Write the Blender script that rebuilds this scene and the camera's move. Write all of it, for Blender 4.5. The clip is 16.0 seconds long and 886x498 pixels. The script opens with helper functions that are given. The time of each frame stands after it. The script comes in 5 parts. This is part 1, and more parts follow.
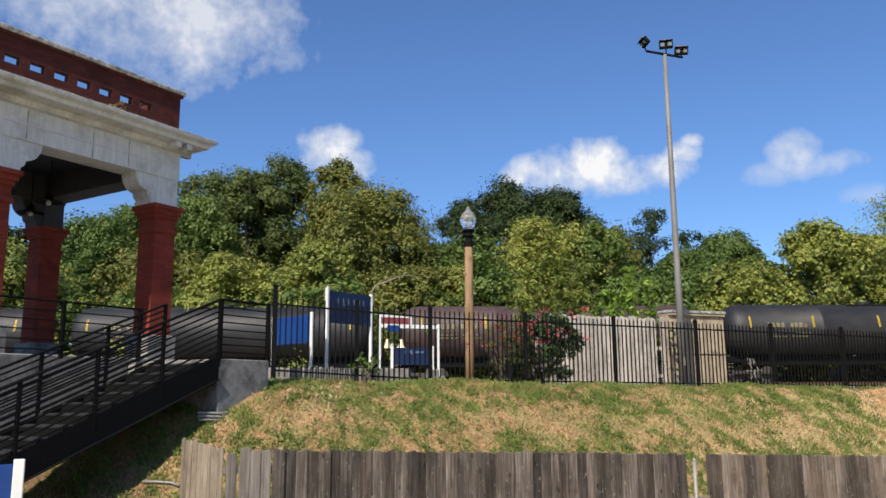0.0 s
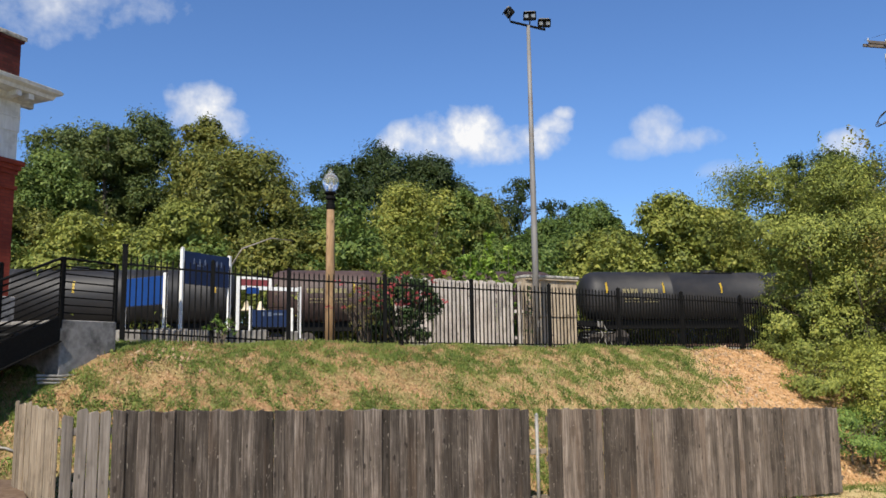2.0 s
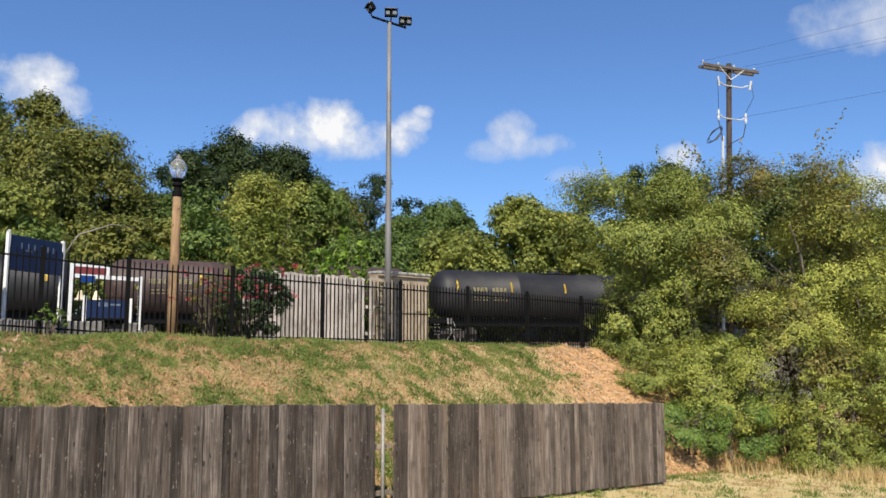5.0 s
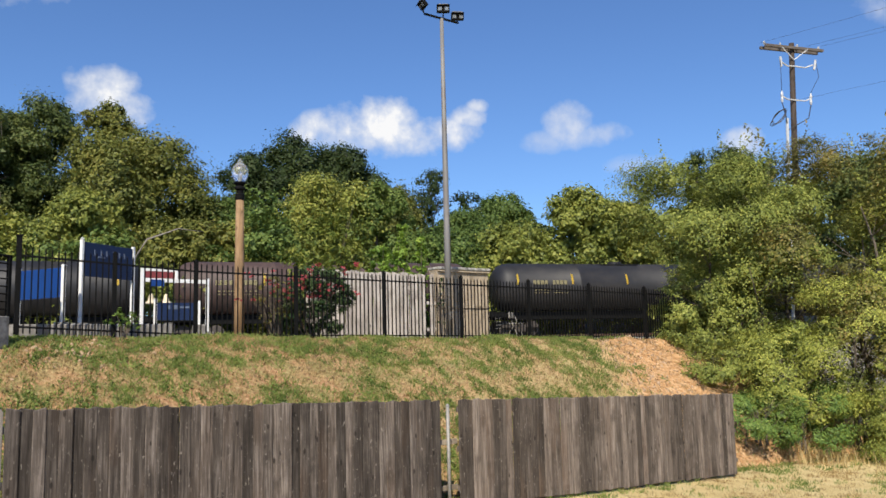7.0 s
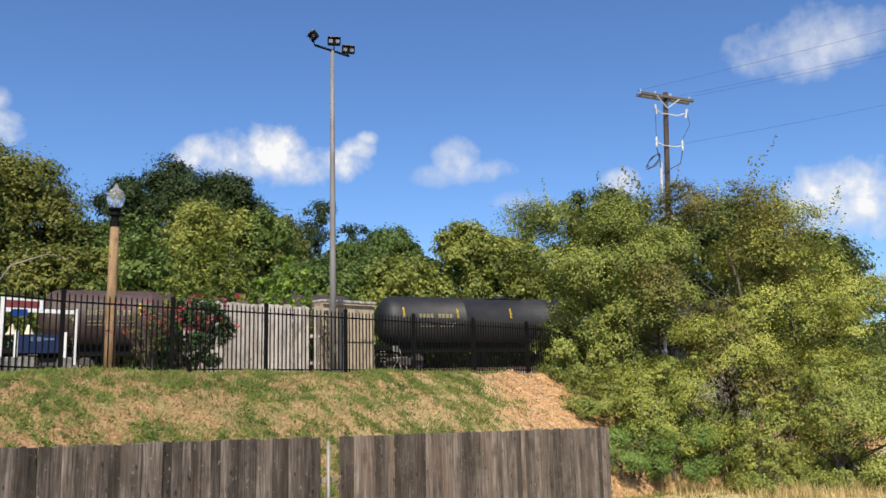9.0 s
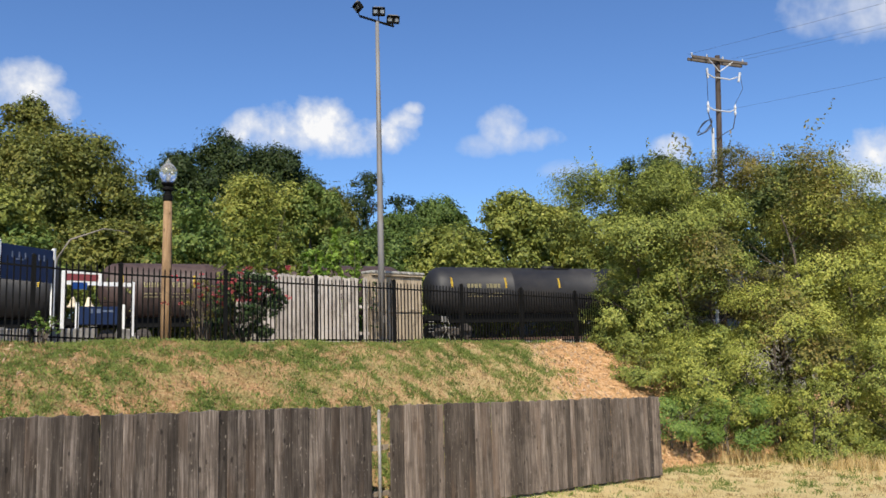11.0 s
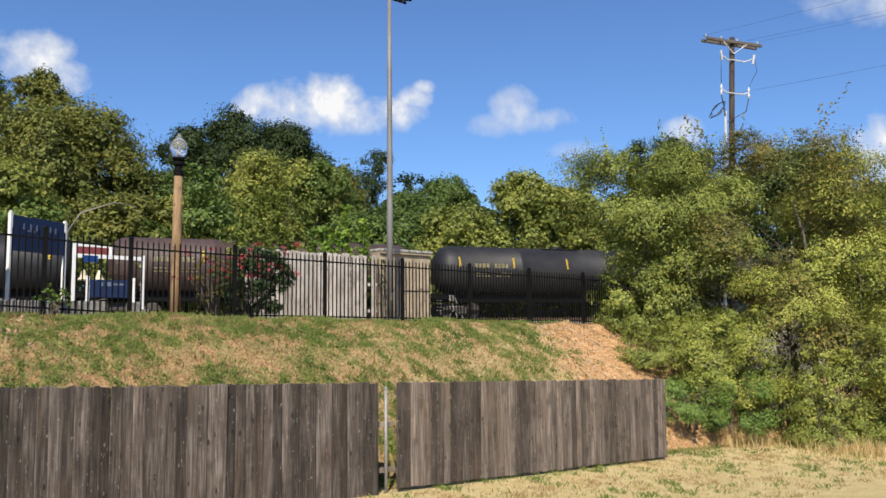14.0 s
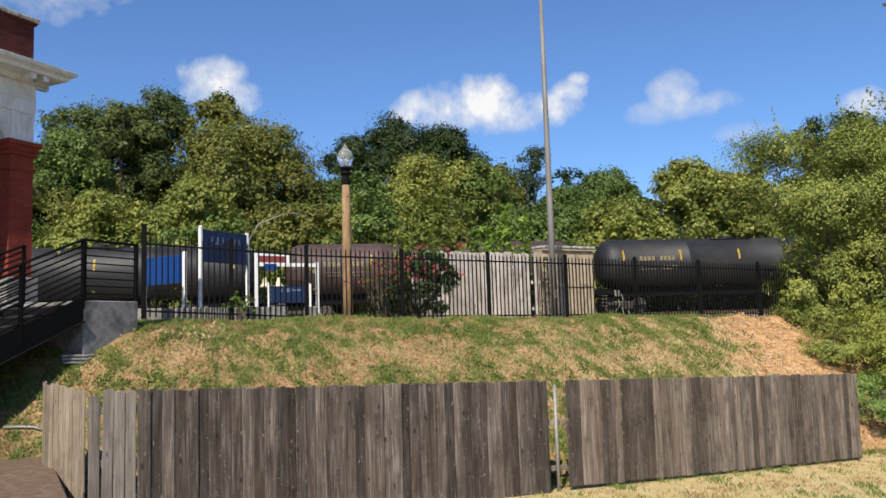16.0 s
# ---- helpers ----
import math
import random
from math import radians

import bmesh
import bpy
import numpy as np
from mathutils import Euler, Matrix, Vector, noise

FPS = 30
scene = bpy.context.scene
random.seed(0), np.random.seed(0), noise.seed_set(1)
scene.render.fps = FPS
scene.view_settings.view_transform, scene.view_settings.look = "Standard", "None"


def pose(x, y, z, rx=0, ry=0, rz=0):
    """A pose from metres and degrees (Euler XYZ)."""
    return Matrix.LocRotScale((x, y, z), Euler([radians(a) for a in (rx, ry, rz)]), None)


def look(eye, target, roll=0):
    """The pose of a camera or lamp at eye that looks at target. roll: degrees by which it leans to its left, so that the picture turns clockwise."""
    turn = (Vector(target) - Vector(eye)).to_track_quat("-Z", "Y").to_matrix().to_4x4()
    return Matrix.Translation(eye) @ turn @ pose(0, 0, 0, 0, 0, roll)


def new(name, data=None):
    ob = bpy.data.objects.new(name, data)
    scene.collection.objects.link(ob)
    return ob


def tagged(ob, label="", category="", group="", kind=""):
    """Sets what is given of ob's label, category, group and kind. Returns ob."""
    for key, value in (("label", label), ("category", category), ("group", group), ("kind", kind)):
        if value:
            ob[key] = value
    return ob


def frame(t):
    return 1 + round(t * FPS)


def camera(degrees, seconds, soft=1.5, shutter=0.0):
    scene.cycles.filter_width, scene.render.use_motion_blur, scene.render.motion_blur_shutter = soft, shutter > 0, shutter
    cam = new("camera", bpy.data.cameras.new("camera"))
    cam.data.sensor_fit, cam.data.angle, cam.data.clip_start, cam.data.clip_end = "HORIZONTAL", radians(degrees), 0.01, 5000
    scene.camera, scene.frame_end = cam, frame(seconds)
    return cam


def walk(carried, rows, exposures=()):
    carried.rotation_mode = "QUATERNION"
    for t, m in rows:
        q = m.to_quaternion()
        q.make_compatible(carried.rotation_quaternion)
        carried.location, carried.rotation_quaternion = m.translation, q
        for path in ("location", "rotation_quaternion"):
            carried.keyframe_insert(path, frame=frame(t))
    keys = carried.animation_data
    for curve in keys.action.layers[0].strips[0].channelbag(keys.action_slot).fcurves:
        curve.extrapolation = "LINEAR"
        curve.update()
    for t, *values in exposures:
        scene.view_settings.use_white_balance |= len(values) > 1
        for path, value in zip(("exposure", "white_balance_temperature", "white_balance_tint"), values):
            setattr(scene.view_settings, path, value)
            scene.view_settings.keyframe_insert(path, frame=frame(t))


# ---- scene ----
cam = camera(57.7, 16.0, 1.6)

PATH = [
    (0, (-0.721, -0.058, 2.855), (-0.01, 1.777, 3.209), -0.4),
    (0.5, (-0.736, -0.224, 2.852), (0.07, 1.577, 3.18), -1.1),
    (1, (-0.62, -0.311, 2.842), (0.22, 1.479, 3.14), -1.1),
    (1.5, (-0.52, -0.356, 2.803), (0.396, 1.4, 3.079), -0.6),
    (2, (-0.481, -0.32, 2.767), (0.514, 1.394, 3.034), -0.8),
    (2.5, (-0.477, -0.319, 2.759), (0.584, 1.356, 3.02), -0.2),
    (3, (-0.449, -0.317, 2.749), (0.701, 1.299, 3.007), -0.1),
    (3.5, (-0.426, -0.325, 2.769), (0.804, 1.231, 3.022), -0.5),
    (4, (-0.42, -0.319, 2.755), (0.86, 1.197, 3.006), -0.3),
    (4.2, (-0.438, -0.323, 2.759), (0.853, 1.183, 3.009), -0.1),
    (6.3, (-0.434, -0.343, 2.758), (0.814, 1.197, 3.017), -1.4),
    (6.5, (-0.435, -0.342, 2.764), (0.784, 1.224, 3.014), -1.6),
    (7, (-0.462, -0.343, 2.777), (0.714, 1.257, 3.019), -1.4),
    (7.5, (-0.484, -0.364, 2.777), (0.696, 1.224, 3.068), -1.2),
    (8, (-0.408, -0.325, 2.769), (0.835, 1.204, 3.108), -1.3),
    (8.5, (-0.413, -0.337, 2.804), (0.937, 1.102, 3.132), -1.3),
    (8.7, (-0.425, -0.344, 2.815), (0.958, 1.065, 3.135), -1.4),
    (10.8, (-0.411, -0.369, 2.824), (0.91, 1.113, 3.071), -1.7),
    (11, (-0.421, -0.354, 2.823), (0.881, 1.145, 3.067), -1.5),
    (11.5, (-0.439, -0.366, 2.814), (0.808, 1.179, 3.051), -1.0),
    (12, (-0.449, -0.335, 2.809), (0.751, 1.25, 3.029), -0.5),
    (12.5, (-0.476, -0.372, 2.802), (0.709, 1.226, 3.011), -0.2),
    (13, (-0.464, -0.38, 2.823), (0.765, 1.183, 3.036), 0.3),
    (13.5, (-0.419, -0.348, 2.836), (0.884, 1.156, 3.044), -0.1),
    (14, (-0.442, -0.36, 2.816), (0.847, 1.157, 3.009), -0.5),
    (14.5, (-0.417, -0.327, 2.811), (0.808, 1.243, 2.991), -0.5),
    (15, (-0.441, -0.332, 2.799), (0.697, 1.303, 2.979), -0.7),
    (15.5, (-0.487, -0.344, 2.82), (0.567, 1.346, 3.007), -1.4),
    (16, (-0.503, -0.371, 2.836), (0.46, 1.371, 3.03), -1.8),
]
walk(cam, [(t, look(eye, target, roll)) for t, eye, target, roll in PATH])

# ---- world, sun, sky ----
SUN_AZ, SUN_EL = 224.0, 44.0          # compass-like: from +y towards +x
world = bpy.data.worlds.new("sky_world")
world.use_nodes = True
scene.world = world
wn, wl = world.node_tree.nodes, world.node_tree.links
wn.clear()
w_out = wn.new("ShaderNodeOutputWorld")
w_bg = wn.new("ShaderNodeBackground")
w_bg.inputs["Strength"].default_value = 0.090
w_sky = wn.new("ShaderNodeTexSky")
w_sky.sky_type, w_sky.sun_disc = "NISHITA", False
w_sky.sun_elevation, w_sky.sun_rotation = radians(SUN_EL), radians(SUN_AZ)
w_sky.air_density, w_sky.dust_density, w_sky.ozone_density = 1.0, 0.35, 2.2
w_tc = wn.new("ShaderNodeTexCoord")


def w_math(op, a, b=None, clamp=False):
    n = wn.new("ShaderNodeMath")
    n.operation, n.use_clamp = op, clamp
    for i, v in enumerate((a, b)):
        if v is None:
            continue
        if isinstance(v, (int, float)):
            n.inputs[i].default_value = v
        else:
            wl.new(v, n.inputs[i])
    return n.outputs[0]


def w_dot(vec):
    n = wn.new("ShaderNodeVectorMath")
    n.operation = "DOT_PRODUCT"
    wl.new(w_tc.outputs["Generated"], n.inputs[0])
    n.inputs[1].default_value = vec
    return n.outputs["Value"]


def sky_dir(az, el):
    a, e = radians(az), radians(el)
    return Vector((math.sin(a) * math.cos(e), math.cos(a) * math.cos(e), math.sin(e)))


def w_noise(scale, detail, rough):
    n = wn.new("ShaderNodeTexNoise")
    n.inputs["Scale"].default_value, n.inputs["Detail"].default_value, n.inputs["Roughness"].default_value = scale, detail, rough
    wl.new(w_tc.outputs["Generated"], n.inputs["Vector"])
    return n.outputs["Fac"]


puff = w_math("ADD", w_math("MULTIPLY", w_math("SUBTRACT", w_noise(15.0, 8.0, 0.55), 0.5), 2.0), w_math("MULTIPLY", w_math("SUBTRACT", w_noise(60.0, 4.0, 0.55), 0.5), 0.7))
CLOUDS = (  # azimuth, elevation, half width, half height (degrees), density
    (2.0, 25.4, 8.2, 5.0, 0.8), (-7.5, 27.0, 9.0, 5.0, 0.85), (12.9, 17.0, 2.7, 1.9, 1.05), (14.8, 16.2, 1.7, 1.4, 1.0), (27.6, 15.4, 2.2, 1.6, 1.1), (29.6, 15.3, 3.6, 2.1, 1.1), (32.5, 15.8, 3.2, 2.2, 1.15), (34.4, 15.0, 3.0, 1.6, 1.1),
    (36.4, 15.2, 2.9, 1.4, 1.05), (38.3, 16.2, 1.6, 0.9, 1.0), (39.1, 16.9, 0.9, 0.6, 0.9), (45.8, 15.2, 1.9, 1.9, 0.75), (47.6, 14.5, 2.6, 1.0, 0.7), (44.0, 14.2, 2.0, 0.9, 0.45), (50.2, 12.3, 2.4, 0.9, 0.4), (57.3, 13.0, 1.5, 1.4, 0.85), (71.5, 10.4, 5.2, 2.7, 1.15),
    (70.5, 20.8, 5.2, 2.4, 0.7), (95, 16, 9, 4, 1.0), (-35, 18, 9, 4, 1.0), (150, 22, 12, 5, 1.0), (-80, 20, 11, 5, 1.0), (200, 15, 10, 4, 1.0))
cover = None
for az, el, hw, hh, dens in CLOUDS:
    c = sky_dir(az, el)
    right = Vector((math.cos(radians(az)), -math.sin(radians(az)), 0))
    up = right.cross(c)
    a = w_math("DIVIDE", w_dot(right), math.sin(radians(hw)))
    b = w_math("DIVIDE", w_dot(up), math.sin(radians(hh)))
    r2 = w_math("ADD", w_math("MULTIPLY", a, a), w_math("MULTIPLY", b, b))
    m = w_math("ADD", w_math("SUBTRACT", 0.95, r2), puff)
    m = w_math("MULTIPLY", w_math("MULTIPLY", w_math("MULTIPLY", m, 0.85, True), dens, True), w_math("GREATER_THAN", w_dot(c), 0.5))
    cover = m if cover is None else w_math("MAXIMUM", cover, m)
w_mix = wn.new("ShaderNodeMix")
w_mix.data_type = "RGBA"
w_cloud = wn.new("ShaderNodeMix")
w_cloud.data_type = "RGBA"
w_cloud.inputs["A"].default_value = (6.0, 6.4, 7.2, 1)
w_cloud.inputs["B"].default_value = (8.6, 8.6, 8.7, 1)
wl.new(w_math("MULTIPLY", cover, cover), w_cloud.inputs["Factor"])
wl.new(cover, w_mix.inputs["Factor"])
w_tint = wn.new("ShaderNodeMix")
w_tint.data_type, w_tint.blend_type = "RGBA", "MULTIPLY"
w_tint.inputs["Factor"].default_value = 1.0
w_tint.inputs["B"].default_value = (0.73, 0.97, 1.32, 1)
wl.new(w_sky.outputs[0], w_tint.inputs["A"])
wl.new(w_tint.outputs["Result"], w_mix.inputs["A"])
wl.new(w_cloud.outputs["Result"], w_mix.inputs["B"])
wl.new(w_mix.outputs["Result"], w_bg.inputs["Color"])
wl.new(w_bg.outputs[0], w_out.inputs["Surface"])

sun_data = bpy.data.lights.new("sun", "SUN")
sun_data.energy, sun_data.angle, sun_data.color = 5.0, radians(0.5), (1.0, 0.92, 0.78)
sun = new("sun", sun_data)
sun.matrix_world = look(sky_dir(SUN_AZ, SUN_EL) * 60, (0, 0, 0))
scene.view_settings.exposure = 0.3


# ---- materials ----
class Nodes:
    """A small builder for node materials."""

    def __init__(self, name):
        self.m = bpy.data.materials.new(name)
        self.m.use_nodes = True
        self.n, self.l = self.m.node_tree.nodes, self.m.node_tree.links
        self.bsdf = self.n["Principled BSDF"]
        self.out = self.n["Material Output"]
        tc = self.n.new("ShaderNodeTexCoord")
        self.co = tc.outputs["Object"]

    def link(self, a, b):
        self.l.new(a, b)

    def math(self, op, a, b=None, clamp=False):
        n = self.n.new("ShaderNodeMath")
        n.operation, n.use_clamp = op, clamp
        for i, v in enumerate((a, b)):
            if v is None:
                continue
            if isinstance(v, (int, float)):
                n.inputs[i].default_value = v
            else:
                self.link(v, n.inputs[i])
        return n.outputs[0]

    def shifted(self):
        """Object coordinates moved by a random step for each object."""
        oi = self.n.new("ShaderNodeObjectInfo")
        mul = self.n.new("ShaderNodeVectorMath")
        mul.operation = "MULTIPLY_ADD"
        comb = self.n.new("ShaderNodeCombineXYZ")
        for i, k in enumerate((37.0, 53.0, 71.0)):
            self.link(self.math("MULTIPLY", oi.outputs["Random"], k), comb.inputs[i])
        mul.inputs[1].default_value = (1, 1, 1)
        self.link(self.co, mul.inputs[0])
        self.link(comb.outputs[0], mul.inputs[2])
        self.co = mul.outputs[0]
        return oi.outputs["Random"]

    def noise(self, scale, detail=4.0, rough=0.55, stretch=None):
        co = self.co
        if stretch:
            mp = self.n.new("ShaderNodeMapping")
            mp.inputs["Scale"].default_value = stretch
            self.link(co, mp.inputs["Vector"])
            co = mp.outputs[0]
        n = self.n.new("ShaderNodeTexNoise")
        n.inputs["Scale"].default_value, n.inputs["Detail"].default_value, n.inputs["Roughness"].default_value = scale, detail, rough
        self.link(co, n.inputs["Vector"])
        return n.outputs["Fac"]

    def ramp(self, fac, stops):
        n = self.n.new("ShaderNodeValToRGB")
        e = n.color_ramp.elements
        while len(e) < len(stops):
            e.new(0.5)
        for el, (p, c) in zip(e, stops):
            el.position, el.color = p, (*c, 1)
        self.link(fac, n.inputs["Fac"])
        return n.outputs["Color"]

    def mix(self, fac, a, b, blend="MIX"):
        n = self.n.new("ShaderNodeMix")
        n.data_type, n.blend_type = "RGBA", blend
        for key, v in (("Factor", fac), ("A", a), ("B", b)):
            if isinstance(v, (int, float)):
                n.inputs[key].default_value = v
            elif isinstance(v, tuple):
                n.inputs[key].default_value = (*v, 1)
            else:
                self.link(v, n.inputs[key])
        return n.outputs["Result"]

    def bump(self, height, strength=0.3, distance=0.02):
        n = self.n.new("ShaderNodeBump")
        n.inputs["Strength"].default_value, n.inputs["Distance"].default_value = strength, distance
        self.link(height, n.inputs["Height"])
        self.link(n.outputs[0], self.bsdf.inputs["Normal"])

    def done(self, color, rough=0.8, metal=0.0, spec=None):
        if isinstance(color, tuple):
            self.bsdf.inputs["Base Color"].default_value = (*color, 1)
        else:
            self.link(color, self.bsdf.inputs["Base Color"])
        if isinstance(rough, (int, float)):
            self.bsdf.inputs["Roughness"].default_value = rough
        else:
            self.link(rough, self.bsdf.inputs["Roughness"])
        self.bsdf.inputs["Metallic"].default_value = metal
        if spec is not None:
            self.bsdf.inputs["Specular IOR Level"].default_value = spec
        return self.m


def surface(name, c1, c2, scale=6.0, rough=0.8, metal=0.0, bump=0.15, dirt=None, dirt_scale=1.2, stretch=None):
    """Two-scale surface: fine grain between c1 and c2, larger stains towards dirt."""
    s = Nodes(name)
    s.shifted()
    fine = s.noise(scale, 6.0, 0.6, stretch)
    col = s.ramp(fine, [(0.3, c1), (0.7, c2)])
    if dirt:
        big = s.noise(dirt_scale, 5.0, 0.65)
        f = s.ramp(big, [(0.48, (0, 0, 0)), (0.72, (1, 1, 1))])
        col = s.mix(f, col, dirt)
    s.bump(fine, bump, 0.01)
    r = s.math("ADD", s.math("MULTIPLY", fine, 0.2), rough - 0.1)
    return s.done(col, r, metal)


def wood_material(name, dark, mid, light, spread=0.5, flecks=False):
    s = Nodes(name)
    rnd = s.shifted()
    grain = s.noise(9.0, 8.0, 0.62, (5.0, 5.0, 0.20))
    streak = s.noise(5.0, 5.0, 0.65, (2.4, 2.4, 0.22))
    blot = s.noise(2.2, 4.0, 0.6)
    f = s.math("ADD", s.math("MULTIPLY", grain, 0.55), s.math("MULTIPLY", streak, 0.45))
    col = s.ramp(f, [(0.34, dark), (0.5, mid), (0.70, light)])
    tone = s.math("ADD", s.math("MULTIPLY", rnd, spread), 1.0 - spread * 0.55)
    comb = s.n.new("ShaderNodeCombineColor")
    for i in range(3):
        s.link(tone, comb.inputs[i])
    col = s.mix(1.0, col, comb.outputs[0], "MULTIPLY")
    col = s.mix(s.ramp(blot, [(0.5, (0, 0, 0)), (0.75, (0.7, 0.7, 0.7))]), col, tuple(v * 0.55 for v in dark))
    vo = s.n.new("ShaderNodeTexVoronoi")
    mp = s.n.new("ShaderNodeMapping")
    mp.inputs["Scale"].default_value = (1.0, 1.0, 0.45)
    s.link(s.co, mp.inputs["Vector"])
    s.link(mp.outputs[0], vo.inputs["Vector"])
    vo.inputs["Scale"].default_value = 6.0
    knot = s.ramp(vo.outputs["Distance"], [(0.09, (1, 1, 1)), (0.14, (0, 0, 0))])
    col = s.mix(s.math("MULTIPLY", knot, 0.75), col, tuple(v * 0.35 for v in dark))
    if flecks:
        chip = s.noise(30.0, 3.0, 0.5, (1.0, 1.0, 0.42))
        col = s.mix(s.ramp(chip, [(0.645, (0, 0, 0)), (0.74, (0.6, 0.6, 0.6))]), col, (0.33, 0.285, 0.245))
        brown = s.noise(1.1, 3.0, 0.6, (1.0, 1.0, 0.35))
        col = s.mix(s.ramp(brown, [(0.54, (0, 0, 0)), (0.70, (0.42, 0.42, 0.42))]), col, tuple(v * k for v, k in zip(mid, (1.1, 0.85, 0.66))))
        crack = s.noise(14.0, 6.0, 0.7, (3.0, 3.0, 0.07))
        col = s.mix(s.ramp(crack, [(0.30, (0.85, 0.85, 0.85)), (0.37, (0, 0, 0))]), col, tuple(v * 0.3 for v in dark))
    s.bump(f, 0.5, 0.012)
    return s.done(col, 0.9, 0.0, 0.2)


def leaf_material(name, c_dark, c_mid, c_light, glow=0.25, patch=0.35):
    s = Nodes(name)
    geo = s.n.new("ShaderNodeNewGeometry")
    oi = s.n.new("ShaderNodeObjectInfo")
    big = s.noise(patch, 3.0, 0.6)
    f = s.math("ADD", s.math("MULTIPLY", geo.outputs["Random Per Island"], 0.55), s.math("MULTIPLY", s.math("SUBTRACT", big, 0.28), 1.0))
    f = s.math("ADD", f, s.math("MULTIPLY", s.math("SUBTRACT", oi.outputs["Random"], 0.5), 0.15))
    col = s.ramp(f, [(0.1, c_dark), (0.5, c_mid), (0.95, c_light)])
    s.done(col, 0.55, 0.0, 0.25)
    tr = s.n.new("ShaderNodeBsdfTranslucent")
    s.link(col, tr.inputs["Color"])
    ms = s.n.new("ShaderNodeMixShader")
    ms.inputs[0].default_value = glow
    s.link(s.bsdf.outputs[0], ms.inputs[1])
    s.link(tr.outputs[0], ms.inputs[2])
    s.link(ms.outputs[0], s.out.inputs["Surface"])
    return s.m


def brick_material(name, c1, c2, mortar):
    s = Nodes(name)
    br = s.n.new("ShaderNodeTexBrick")
    sx = s.n.new("ShaderNodeSeparateXYZ")
    s.link(s.co, sx.inputs[0])
    cb = s.n.new("ShaderNodeCombineXYZ")
    s.link(s.math("ADD", sx.outputs[0], sx.outputs[1]), cb.inputs[0])
    s.link(sx.outputs[2], cb.inputs[1])
    s.link(cb.outputs[0], br.inputs["Vector"])
    br.inputs["Scale"].default_value = 1.0
    br.inputs["Brick Width"].default_value, br.inputs["Row Height"].default_value = 0.21, 0.072
    br.inputs["Mortar Size"].default_value = 0.006
    br.inputs["Color1"].default_value, br.inputs["Color2"].default_value = (*c1, 1), (*c2, 1)
    br.inputs["Mortar"].default_value = (*mortar, 1)
    stain = s.noise(1.6, 5.0, 0.65)
    col = s.mix(s.ramp(stain, [(0.45, (0, 0, 0)), (0.75, (0.7, 0.7, 0.7))]), br.outputs["Color"], tuple(v * 0.45 for v in c1))
    s.bump(s.math("SUBTRACT", s.math("MULTIPLY", s.noise(30, 4), 0.3), br.outputs["Fac"]), 0.5, 0.008)
    return s.done(col, 0.88, 0.0, 0.2)


